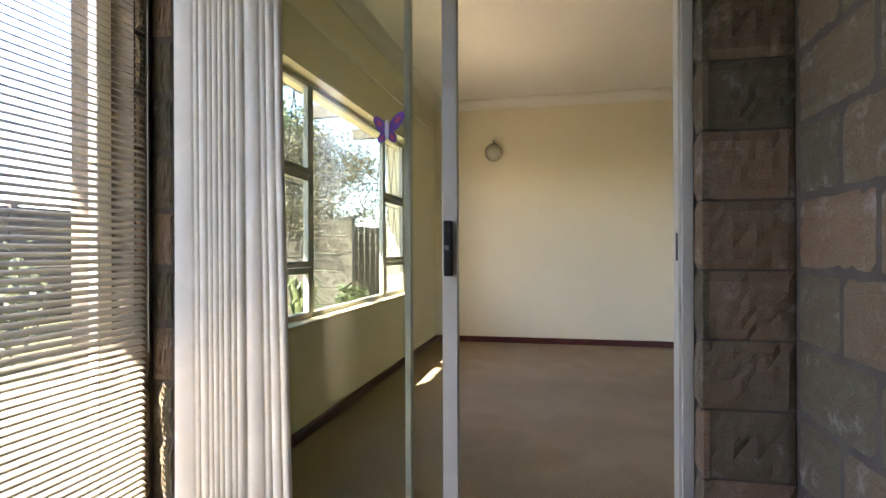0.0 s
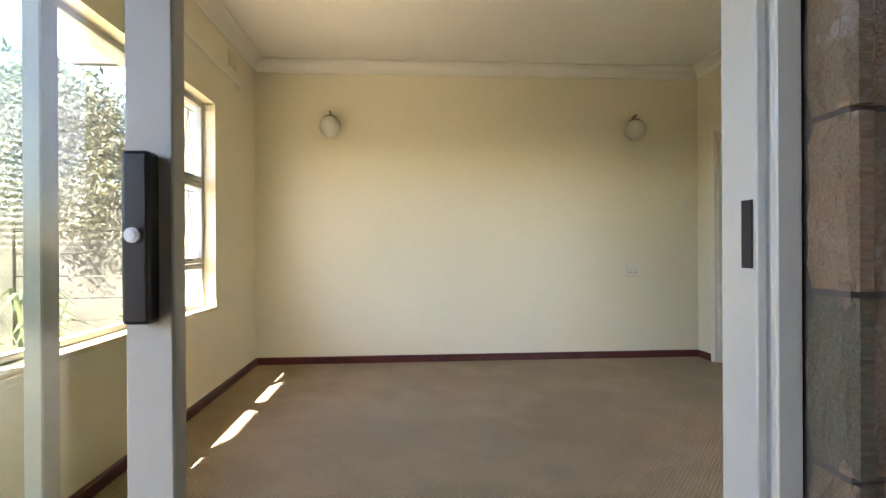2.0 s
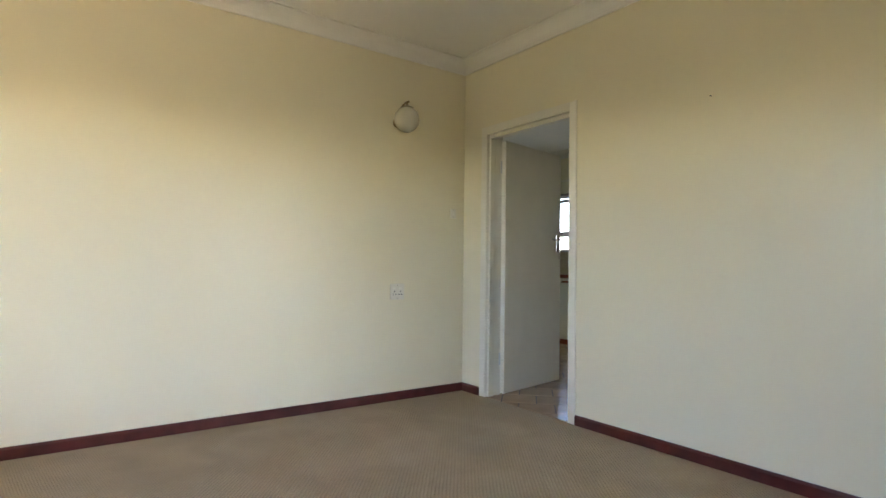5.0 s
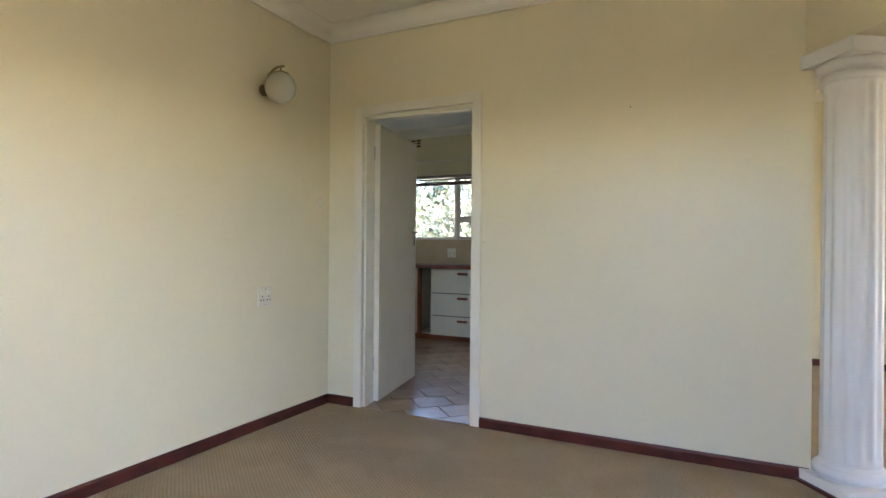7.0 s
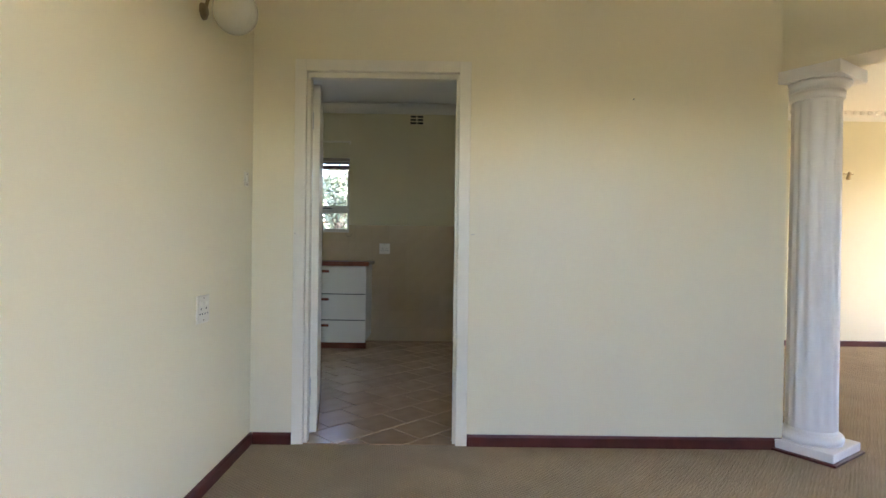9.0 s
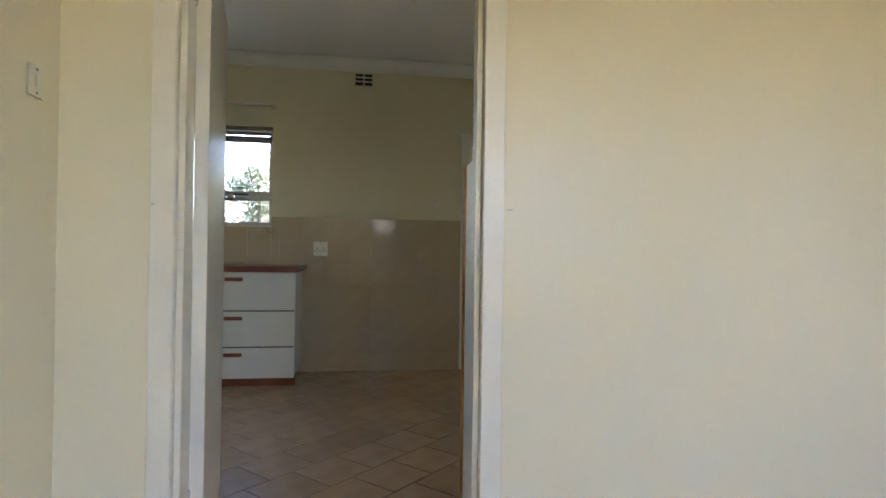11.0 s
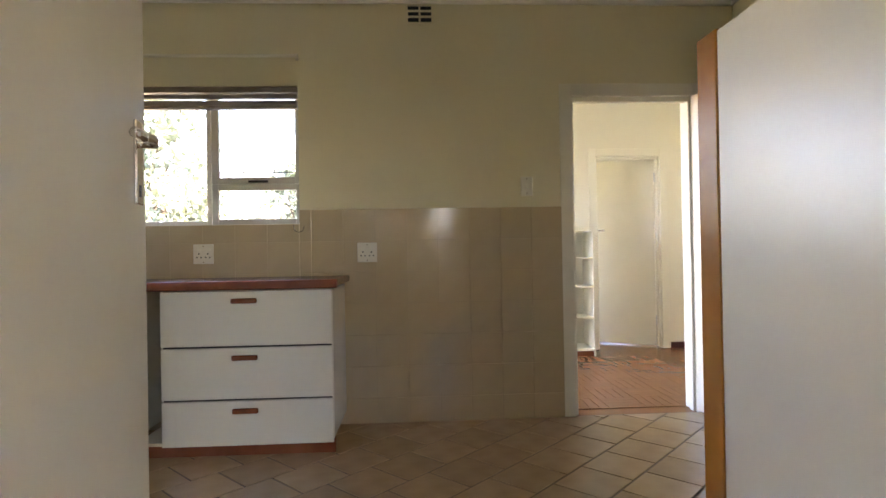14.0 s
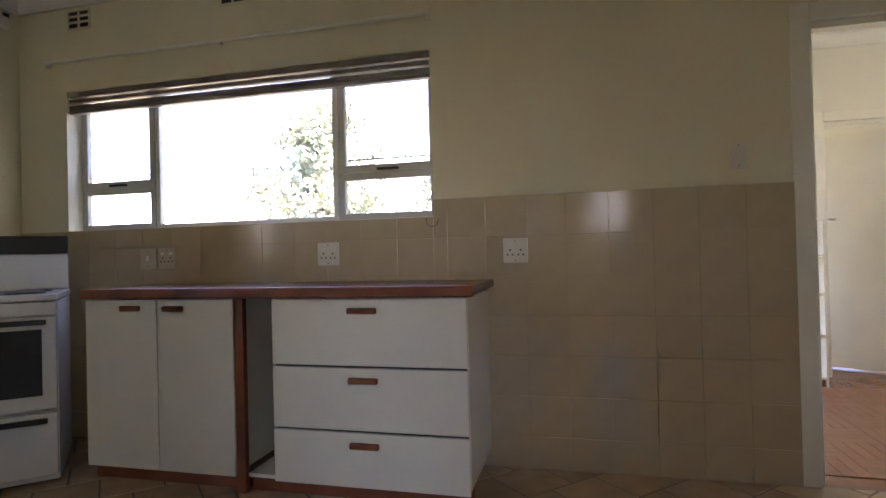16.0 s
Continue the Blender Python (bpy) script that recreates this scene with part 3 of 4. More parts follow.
# tall cupboard beside the doorway
tc = thing("tall_cupboard", (0.45, -1.5, 0), "white tall cupboard with a varnished orange wood edge", "cupboard")
part("side_panel", B(0.155, 0.76, -1.24, -1.222, 0.0, 1.415, bevel=0.001), WHITE, tc)
part("edge_post", B(0.762, 0.825, -1.262, -1.220, 0.0, 1.42, bevel=0.003), ORANGE, tc, "varnished orange pine edge post")
part("body", B(0.155, 0.76, -2.1, -1.242, 0.0, 1.41, bevel=0.001), MELAMINE, tc)
part("upper_cupboard", B(0.155, 0.50, -2.1, -1.222, 1.416, 2.30, bevel=0.002), WHITE, tc)
JY = -1.1318  # face of the frame's lining
st = tagged(part("paper_sticker", B(0.107, 0.127, JY + 0.0002, JY + 0.0008, 1.18, 1.282), PLATE, None), "small printed paper notice with a grey photograph", "notice")
part("photo", B(0.109, 0.125, JY + 0.001, JY + 0.0014, 1.248, 1.278), FRAME, st, "grey printed photograph")
part("code_bar", B(0.119, 0.123, JY + 0.001, JY + 0.0014, 1.185, 1.235), BLACK, st, "dark printed bar")

# shelf unit in the passage
sh = thing("corner_shelf", (5.3, -2.25, 0), "white painted open shelf unit against the passage wall", "shelf")
part("side", B(5.20, 5.535, -2.465, -2.45, 0.0, 1.24), WHITE, sh)
part("side", B(5.20, 5.535, -1.70, -1.685, 0.0, 1.24), WHITE, sh)
part("back", B(5.536, 5.546, -2.465, -1.685, 0.0, 1.24), WHITE, sh)
for z in (0.07, 0.38, 0.685, 0.965, 1.24):
    part("shelf", B(5.185, 5.535, -2.475 if z > 1.2 else -2.449, -1.701, z - 0.012, z + (0.006 if z < 1.2 else 0.008)), WHITE, sh)
part("kickboard", B(5.22, 5.235, -2.449, -1.701, 0.0, 0.057), WOOD, sh, "red wooden kickboard")


# windows
def casement(root, axis_x, y0, y1, z0, z1, w=0.035, d=0.035, mat=FRAME, bars=False):
    """One framed pane in the plane x = axis_x."""
    bm = bmesh.new()
    box(bm, axis_x, axis_x + d, y0, y0 + w, z0, z1, bevel=0.003)
    box(bm, axis_x, axis_x + d, y1 - w, y1, z0, z1, bevel=0.003)
    box(bm, axis_x + 0.001, axis_x + d - 0.001, y0 + w, y1 - w, z0, z0 + w, bevel=0.003)
    box(bm, axis_x + 0.001, axis_x + d - 0.001, y0 + w, y1 - w, z1 - w, z1, bevel=0.003)
    fr = part("window_frame", bm, mat, root)
    p = part("pane", B(axis_x + d / 2 - 0.002, axis_x + d / 2 + 0.002, y0 + w - 0.004, y1 - w + 0.004, z0 + w - 0.004, z1 - w + 0.004), GLASS, fr, "clear window pane")
    p.visible_shadow = False
    return fr


def burglar(root, x, y0, y1, z0, z1, mat=WHITE, n=3):
    for z in (z0 + 0.06, z1 - 0.06):
        part("burglar_bar", rod(bmesh.new(), (x, y0, z), (x, y1, z), 0.0045, 6), mat, root, "thin steel burglar bar")
    m, w = (z0 + z1) / 2, (y1 - y0) / n
    for k in range(n):
        for s in (0, 1):
            a, b = y0 + w * k, y0 + w * (k + 1)
            part("burglar_bar", rod(bmesh.new(), (x, a if s else b, z0 + 0.06), (x, (a + b) / 2, z1 - 0.06), 0.0034, 6), mat, root, "thin steel burglar bar")


w1 = thing("window_1", (W0 - 0.1, -2.35, 0.63), "wide grey steel window with opening side panes and burglar bars", "window")
w1["kind"] = "structure"
XF = W0 - 0.115
Y = (-3.60, -3.06, -1.645, -1.042)
ZT = (0.63, 0.935, 1.49, 2.048)
for a, b in ((Y[0], Y[1]), (Y[2], Y[3])):
    for k in range(3):
        casement(w1, XF, a + 0.002, b - 0.002, ZT[k] + 0.002, ZT[k + 1] - 0.002, w=0.036)
        if k:
            burglar(w1, XF - 0.03, a, b, ZT[k], ZT[k + 1], mat=BEAM)
            part("stay", box(bmesh.new(), XF + 0.036, XF + 0.055, (a + b) / 2 - 0.05, (a + b) / 2 + 0.04, ZT[k] + 0.022, ZT[k] + 0.034, bevel=0.003), BLACK, w1, "black window stay")
casement(w1, XF, Y[1] + 0.002, Y[2] - 0.002, ZT[0] + 0.002, ZT[3] - 0.002, w=0.03)
tagged(part("window_sill", B(W0 - 0.078, W0 + 0.006, -3.64, -1.0, 0.606, 0.632, bevel=0.004), SILL, w1), "cream painted window sill")

w2 = thing("window_2", (K + 0.1, 1.15, 1.24), "white kitchen window with burglar bars and a raised blind", "window")
w2["kind"] = "structure"
XK = K + 0.10
KY = (0.0, 0.565, 1.755, 2.30)
# white side casements take the darker ALU to imitate backlit frames
for a, b in ((KY[0], KY[1]), (KY[2], KY[3])):
    casement(w2, XK, a + 0.002, b - 0.002, 1.242, 1.50, w=0.038, mat=ALU)
    casement(w2, XK, a + 0.002, b - 0.002, 1.502, 2.088, w=0.042, mat=ALU)
    burglar(w2, XK + 0.045, a, b, 1.52, 2.08, mat=BEAM)
    part("stay", B(XK - 0.022, XK - 0.001, (a + b) / 2 - 0.07, (a + b) / 2 + 0.05, 1.508, 1.522, bevel=0.003), BLACK, w2, "black window stay")
casement(w2, XK, KY[1] + 0.002, KY[2] - 0.002, 1.242, 2.088, w=0.028, mat=WHITE)
part("window_sill", B(K - 0.004, XK - 0.001, 0.002, 2.298, 1.225, 1.241), WHITE, w2)
w4 = thing("window_4", (0.06, 1.55, 1.2), "plain white window of the kitchen towards the garden", "window")
w4["kind"] = "structure"
casement(w4, 0.06, 1.402, 1.698, 1.202, 1.598, w=0.03, mat=WHITE)
BROWN = material("stained blind slat", (0.30, 0.25, 0.21), 0.5, vary=0.15, scale=12)
bl = thing("kitchen_blind", (K + 0.03, 1.15, 2.0), "raised slatted wooden blind bunched at the top of the window", "blind")
part("headrail", B(K + 0.004, K + 0.05, 0.006, 2.294, 2.055, 2.088, bevel=0.002), BROWN, bl)
for z in (2.040, 2.034, 2.028, 2.022, 2.003, 1.997, 1.991, 1.985, 1.979):
    part("slat", B(K + 0.006, K + 0.048, 0.012, 2.288, z - 0.002, z + 0.0015), BROWN, bl)
part("bottom_rail", B(K + 0.006, K + 0.05, 0.010, 2.290, 1.955, 1.974, bevel=0.002), BROWN, bl)
cb = thing("hanging_cord", (K - 0.02, 0.0, 1.2), "thin dark cord looped below the window corner", "cord")
part("cord", tube(bmesh.new(), [(K - 0.012, 0.035, 1.235), (K - 0.016, 0.03, 1.20), (K - 0.016, 0.005, 1.185), (K - 0.016, -0.02, 1.195), (K - 0.013, -0.028, 1.225)], 0.0022, 6), BLACK, cb)

# sliding door
sd = thing("sliding_door", (-3.2, -4.42, 0), "cream aluminium sliding door standing half open", "door")
bm = bmesh.new()
box(bm, -2.340, -2.30, -4.370, -4.295, 0.0, 2.05, bevel=0.002)
box(bm, -2.335, -2.303, -4.400, -4.386, 0.0, 2.05, bevel=0.002)
part("door_jamb", bm, ALU, sd)
part("door_jamb", B(W0 + 0.001, W0 + 0.05, -4.43, -4.30, 0.0, 2.05, bevel=0.003), ALU, sd)
part("track_channel", B(-2.328, -2.303, -4.3855, -4.3705, 0.0, 2.05), BARE, sd, "bare aluminium channel")
part("door_head", B(W0 + 0.052, -2.342, -4.43, -4.30, 2.0, 2.05, bevel=0.003), ALU, sd)
MATT = material("matt black plastic", (0.016, 0.014, 0.013), 0.75, vary=0.1)
part("strike_plate", B(-2.3425, -2.3403, -4.364, -4.343, 1.003, 1.088, bevel=0.0005), MATT, sd, "black strike plate slot")
bm = bmesh.new()
for k in range(3):
    box(bm, W0 + 0.052, -2.342, -4.425 + k * 0.045, -4.413 + k * 0.045, 0.0, 0.014)
box(bm, W0 + 0.051, -2.341, -4.429, -4.301, 0.0, 0.006)
part("threshold", bm, ALU, sd)


def panel(name, x0, x1, yc, ws):
    bm = bmesh.new()
    box(bm, x0, x0 + ws, yc - 0.017, yc + 0.017, 0.018, 1.996, bevel=0.002)
    box(bm, x1 - ws, x1, yc - 0.017, yc + 0.017, 0.018, 1.996, bevel=0.002)
    box(bm, x0 + ws, x1 - ws, yc - 0.015, yc + 0.015, 0.018, 0.075, bevel=0.002)
    box(bm, x0 + ws, x1 - ws, yc - 0.015, yc + 0.015, 1.946, 1.996, bevel=0.002)
    fr = part(name, bm, ALU, sd)
    g = part("pane", B(x0 + ws - 0.005, x1 - ws + 0.005, yc - 0.003, yc + 0.003, 0.07, 1.95), TINTED, fr, "smudged clear glass pane")
    g.visible_shadow = False
    return fr


mp = panel("sliding_panel", -3.93, -3.016, -4.385, 0.050)
panel("fixed_panel", W0 + 0.055, -3.188, -4.325, 0.022)
lk = part("lock_handle", B(-3.057, -3.029, -4.430, -4.403, 0.953, 1.132, bevel=0.004), BLACK, mp, "black door lock handle")
bm = rod(bmesh.new(), (-3.044, -4.4305, 1.045), (-3.044, -4.435, 1.045), 0.008)
rod(bm, (-3.044, -4.4355, 1.045), (-3.044, -4.438, 1.045), 0.005)
part("lock_barrel", bm, BARE, sd, "steel lock barrel")
part("inner_handle", B(-3.062, -3.04, -4.367, -4.353, 0.96, 1.13, bevel=0.004), BLACK, mp, "black inner pull")

# curtain
cr = thing("curtain", (-3.85, -4.55, 2.3), "cream pleated curtain drawn to the side of the sliding door", "curtain")
bm, prev = bmesh.new(), None
creases = (0.0, 0.20, 0.245, 0.33, 0.375, 0.43, 0.475, 0.54, 0.585, 0.66, 0.80, 0.85, 0.93, 1.0)
for c0, c1 in zip(creases, creases[1:]):
    for k in range(13 if c0 < 0.93 else 14):
        f = k / 13
        u = c0 + (c1 - c0) * f
        depth = 0.007 + 0.10 * min(c1 - c0, 0.08)
        x = -3.972 + 0.405 * u
        y = -4.515 - depth * math.sin(math.pi * f) ** 0.45 + 0.004 * math.sin(u * 9)
        col = [bm.verts.new((x + 0.010 * u * (1.6 - z) + (0.035 * (1.4 - z) * max(0, u - 0.66) if z < 1.4 else 0), y + 0.003 * math.sin(z * 1.3 + u * 9), z)) for z in np.linspace(0.03, 2.25, 16)]
        if prev:
            for i in range(15):
                bm.faces.new((prev[i], col[i], col[i + 1], prev[i + 1]))
        prev = col
part("cloth", bm, CURTAIN, cr, smooth=True)
part("rail", rod(bmesh.new(), (W0 + 0.01, -4.56, 2.27), (-2.1, -4.56, 2.27), 0.01), ALU, cr, "thin curtain rail")

# porch blind
vb = thing("venetian_blind", (W0 + 0.03, -5.42, 2.3), "cream venetian blind with tilted slats over the porch window", "blind")
part("headrail", B(W0 + 0.004, W0 + 0.04, -6.7, -4.55, 2.30, 2.34, bevel=0.002), SLAT, vb)
slat_mesh = None
for k in range(98):
    z = 2.29 - k * 0.0225
    if slat_mesh is None:
        bm = bmesh.new()
        prof = [(-0.0108, 0.0062), (-0.0054, 0.0042), (0.0, 0.0012), (0.0054, -0.0028), (0.0108, -0.0075)]
        r = [[bm.verts.new((px, yy, pz)) for px, pz in prof] for yy in (-1.075, 1.075)]
        for i in range(4):
            bm.faces.new((r[0][i], r[0][i + 1], r[1][i + 1], r[1][i]))
        slat_mesh = bpy.data.meshes.new("slat")
        bm.to_mesh(slat_mesh), bm.free()
        slat_mesh.materials.append(SLAT)
    ob = new("slat", slat_mesh)
    ob.parent, ob.matrix_parent_inverse = vb, world_of(vb).inverted()
    ob.location = (W0 + 0.022, -5.63, z)
for y in (-4.75, -5.3, -5.85):
    part("ladder_cord", rod(bmesh.new(), (W0 + 0.036, y, 0.1), (W0 + 0.036, y, 2.3), 0.0012, 5), SLAT, vb)
part("bead_chain", rod(bmesh.new(), (W0 + 0.045, -4.56, 0.7), (W0 + 0.045, -4.56, 2.3), 0.0022, 6), ALU, vb, "beaded control chain")
w3 = thing("window_3", (W0 - 0.1, -6.1, 0.1), "white framed porch window behind the blind", "window")
w3["kind"] = "structure"
for a, b in ((-6.6, -4.57),):
    casement(w3, W0 - 0.12, a + 0.002, b - 0.002, 0.122, 2.248, w=0.06, mat=WHITE)


# wall lamps
def wall_lamp(at, label):
    root = thing("wall_lamp", at, label, "wall lamp", "wall lamps of the empty room")
    x, y, z = at
    part("wall_plate", lathe(bmesh.new(), (0, 0, 0), [(0.036, 0.0), (0.034, 0.010), (0.018, 0.02)], 20), BRASS, root, "aged brass wall plate").matrix_basis = Matrix()
    wp = root.children[0]
    wp.matrix_parent_inverse = Matrix()
    wp.matrix_basis = Matrix.Rotation(radians(90), 4, "X")
    pts = [(x, y - 0.012, z + 0.01), (x, y - 0.022, z + 0.05), (x, y - 0.045, z + 0.09), (x, y - 0.08, z + 0.118), (x, y - 0.12, z + 0.130), (x, y - 0.165, z + 0.128)]
    part("arm", tube(bmesh.new(), pts, 0.0075, 10), BRASS, root, "curved brass arm", smooth=True)
    bm = rod(bmesh.new(), (x, y - 0.14, z + 0.10), (x, y - 0.14, z + 0.122), 0.006)
    rod(bm, (x, y - 0.14, z + 0.088), (x, y - 0.14, z + 0.102), 0.05, 20, 0.02)
    part("lamp_holder", bm, BRASS, root, "brass lamp holder")
    bm = bmesh.new()
    prof = [(0.093 * math.sin(q), 0.096 * math.cos(q)) for q in np.linspace(0.5, 3.1, 20)]
    lathe(bm, (x, y - 0.14, z + 0.0), prof[::-1], 96)
    for v in bm.verts:
        a = math.atan2(v.co.y - (y - 0.14), v.co.x - x)
        k = 1 + 0.008 * math.cos(a * 24)
        v.co.x, v.co.y = x + (v.co.x - x) * k, y - 0.14 + (v.co.y - y + 0.14) * k
    part("globe", bm, GLOBE, root, "ribbed frosted glass globe", smooth=True)
    return root


wall_lamp((-3.40, 0.0, 2.095), "brass wall lamp with a ribbed frosted glass globe near the window")
wall_lamp((-0.66, 0.0, 2.095), "brass wall lamp with a ribbed frosted glass globe near the doorway")


# sockets and switches
def socket(at, face, label, w=0.12, h=0.12, mat=PLATE):
    """A plate on a wall; face: 'n' on the north wall, 'e' on an east wall."""
    root = thing("wall_socket", at, label, "socket", "white wall sockets")
    x, y, z = at

    def bx(a0, a1, z0, z1, d0, d1, bev=0.0):
        return B(x + a0, x + a1, y - d1, y - d0, z + z0, z + z1, bevel=bev) if face == "n" else B(x - d1, x - d0, y + a0, y + a1, z + z0, z + z1, bevel=bev)

    part("plate", bx(-w / 2, w / 2, -h / 2, h / 2, 0.0005, 0.009, 0.002), mat, root)
    for a in (-0.028, 0.028):
        part("rocker", bx(a - 0.016, a + 0.010, 0.018, 0.034, 0.0095, 0.014, 0.001), WHITE, root)
    for a, c in ((-0.038, -0.02), (-0.014, -0.02), (0.014, -0.02), (0.038, -0.02), (-0.026, 0.002), (0.026, 0.002)):
        part("pin_hole", bx(a - 0.004, a + 0.004, c - 0.004, c + 0.004, 0.0092, 0.0098), BLACK, root, "dark pin hole")
    for c in (-0.048, 0.048):
        part("screw", bx(-0.003, 0.003, c - 0.003, c + 0.003, 0.0092, 0.0105), BRASS, root, "small screw")
    return root


def switch(at, face, label, w=0.075, h=0.12, rows=1, mat=PLATE):
    root = thing("light_switch", at, label, "light switch")
    x, y, z = at

    def bx(a0, a1, z0, z1, d0, d1, bev=0.0):
        return B(x + a0, x + a1, y - d1, y - d0, z + z0, z + z1, bevel=bev) if face == "n" else B(x - d1, x - d0, y + a0, y + a1, z + z0, z + z1, bevel=bev)

    part("plate", bx(-w / 2, w / 2, -h / 2, h / 2, 0.0005, 0.009, 0.002), mat, root)
    for k in range(rows):
        a = (k - (rows - 1) / 2) * 0.026
        part("rocker", bx(a - 0.009, a + 0.009, -0.015, 0.015, 0.0095, 0.015, 0.001), WHITE, root)
    for c in (-h * 0.375, h * 0.375):
        part("screw", bx(-0.003, 0.003, c - 0.003, c + 0.003, 0.0092, 0.0105), BRASS, root, "small screw")
    return root


socket((-0.637, -0.0, 0.815), "n", "white double wall socket on the cream wall")
switch((-0.115, -0.0, 1.44), "n", "small cream light switch beside the doorway", w=0.055, h=0.075)
TE = 0.012
socket((K - TE, 0.578, 1.062), "e", "white double wall socket on beige tiles over the worktop")
socket((K - TE, -0.412, 1.056), "e", "white double wall socket on beige tiles beside the worktop")
YELLOWED = material("yellowed switch plate", (0.58, 0.49, 0.34), 0.4, vary=0.05)
socket((K - TE, 1.585, 1.062), "e", "yellowed double wall socket on beige tiles near the cooker", mat=YELLOWED)
switch((K - TE, 1.71, 1.062), "e", "yellowed switch on beige tiles near the cooker", w=0.11, mat=YELLOWED)
switch((K, -1.415, 1.455), "e", "white light switch on the kitchen wall", w=0.075)


def vent(at, face="e", hole=BLACK):
    root = thing("air_vent", at, "cream louvred air vent high on the wall", "vent", "air vents")
    x, y, z = at
    s = -1 if face == "e" else 1
    part("backing", B(*sorted((x + s * 0.0005, x + s * 0.003)), y - 0.078, y + 0.078, z - 0.055, z + 0.055), hole, root)
    bm = bmesh.new()
    for a in (-0.085, -0.006, 0.073):
        box(bm, *sorted((x + s * 0.0035, x + s * 0.010)), y + a, y + a + 0.012, z - 0.06, z + 0.06)
    for c in (-0.062, -0.022, 0.014, 0.05):
        box(bm, *sorted((x + s * 0.004, x + s * 0.012)), y - 0.085, y + 0.085, z + c, z + c + 0.012)
    part("grille", bm, KWALL, root)
    return root


vent((K, -0.76, 2.535)), vent((K, 2.19, 2.52)), vent((K, 1.13, 2.53)), vent((W0, -0.66, 2.48), "w", WALL)

# rods left over the windows
for nm, a, b in (("curtain_rod", (K - 0.03, 0.0, 2.268), (K - 0.03, 2.42, 2.268)), ("curtain_rod", (W0 + 0.035, -3.9, 2.318), (W0 + 0.035, -0.54, 2.318))):
    root = thing(nm, a, "thin cream curtain track fixed over the window", "curtain rail")
    part("rail", rod(bmesh.new(), a, b, 0.011), WHITE, root)
    for t in (0.0, 0.5, 1.0):
        p = Vector(a).lerp(Vector(b), t)
        wx = K if a[0] > 0 else W0
        part("bracket", B(*sorted((wx, p.x)), p.y - 0.008, p.y + 0.008, p.z - 0.02, p.z + 0.014), WHITE, root)

al = thing("alarm_sensor", (3.18, N, 2.53), "small white alarm motion sensor high on the wall", "alarm sensor")
part("housing", B(3.15, 3.21, N - 0.05, N - 0.001, 2.48, 2.58, bevel=0.008), PLATE, al)
part("lens", B(3.16, 3.20, N - 0.0525, N - 0.0505, 2.545, 2.565), BLACK, al, "dark sensor window")

# spot lamp bar in the living room
sb = thing("spot_lamp_bar", (K, -5.34, 1.99), "brown metal wall lamp bar with three small spot heads", "wall lamp")
part("rosette", lathe(bmesh.new(), (0, 0, 0), [(0.055, 0), (0.05, 0.015), (0.02, 0.03)], 20), WOOD, sb, "round copper brown rosette").matrix_basis = Matrix.Rotation(radians(-90), 4, "Y")
sb.children[0].matrix_parent_inverse = Matrix()
part("bar", rod(bmesh.new(), (K - 0.05, -5.04, 2.0), (K - 0.05, -5.77, 1.985), 0.006), BRASS, sb, "thin brass bar")
for y, tip in ((-5.17, (-0.02, 0.05, -0.01)), (-5.46, (-0.05, -0.05, 0.04)), (-5.72, (-0.03, 0.01, 0.06))):
    c = Vector((K - 0.055, y, 1.985))
    part("spot_head", rod(bmesh.new(), c - Vector(tip) * 0.9, c + Vector(tip) * 0.4, 0.024, 12, 0.017), BRASS, sb, "small brass spot head")
part("lead", tube(bmesh.new(), [(K - 0.004, -5.32, 2.03), (K - 0.006, -5.30, 2.07), (K - 0.006, -5.31, 2.11), (K - 0.004, -5.325, 2.125)], 0.004, 6), PLATE, sb, "short white electric lead")

# nails and marks
for nm, p in (("nail", (0.0, -2.089, 1.925)),):
    root = thing(nm, p, "small dark nail in the cream wall", "nail")
    part("shaft", rod(bmesh.new(), p, (p[0] - 0.012, p[1], p[2]), 0.0035, 6), BLACK, root)

SCUFF = material("grey scuff", (0.58, 0.55, 0.48), 0.6, vary=0.1, scale=60)
for nm, p, w, h in (("scuff_mark", (-0.0112, -0.238, 1.16), 0.008, 0.006), ("scuff_mark", (-0.0007, -1.213, 1.168), 0.018, 0.004)):
    root = thing(nm, p, "small grey scuff mark beside the kitchen doorway", "mark")
    part("chip", B(p[0] - 0.0006, p[0] + 0.0006, p[1] - w / 2, p[1] + w / 2, p[2] - h / 2, p[2] + h / 2), SCUFF, root)

# butterfly on the glass
bf = thing("butterfly_ornament", (-3.25, -4.39, 1.42), "purple and pink butterfly sticker on the door glass", "ornament")
PURPLE = material("purple foil", (0.16, 0.05, 0.32), 0.4, vary=0.1)
PINK = material("pink foil", (0.45, 0.05, 0.16), 0.4, vary=0.1)
PALE = material("pale foil", (0.65, 0.60, 0.68), 0.4, vary=0.1)


def flat(bm, pts, y, t=0.002):
    a = [bm.verts.new((px, y, pz)) for px, pz in pts]
    b = [bm.verts.new((px, y - t, pz)) for px, pz in pts]
    n = len(pts)
    bm.faces.new(a), bm.faces.new(b[::-1])
    for i in range(n):
        bm.faces.new((a[i], b[i], b[(i + 1) % n], a[(i + 1) % n]))
    return bm


def oval(cx, cz, rx, rz, tilt, n=20):
    c, s = math.cos(tilt), math.sin(tilt)
    return [(cx + rx * math.cos(q) * c - rz * math.sin(q) * s, cz + rx * math.cos(q) * s + rz * math.sin(q) * c) for q in np.linspace(0, 2 * math.pi, n, endpoint=False)]


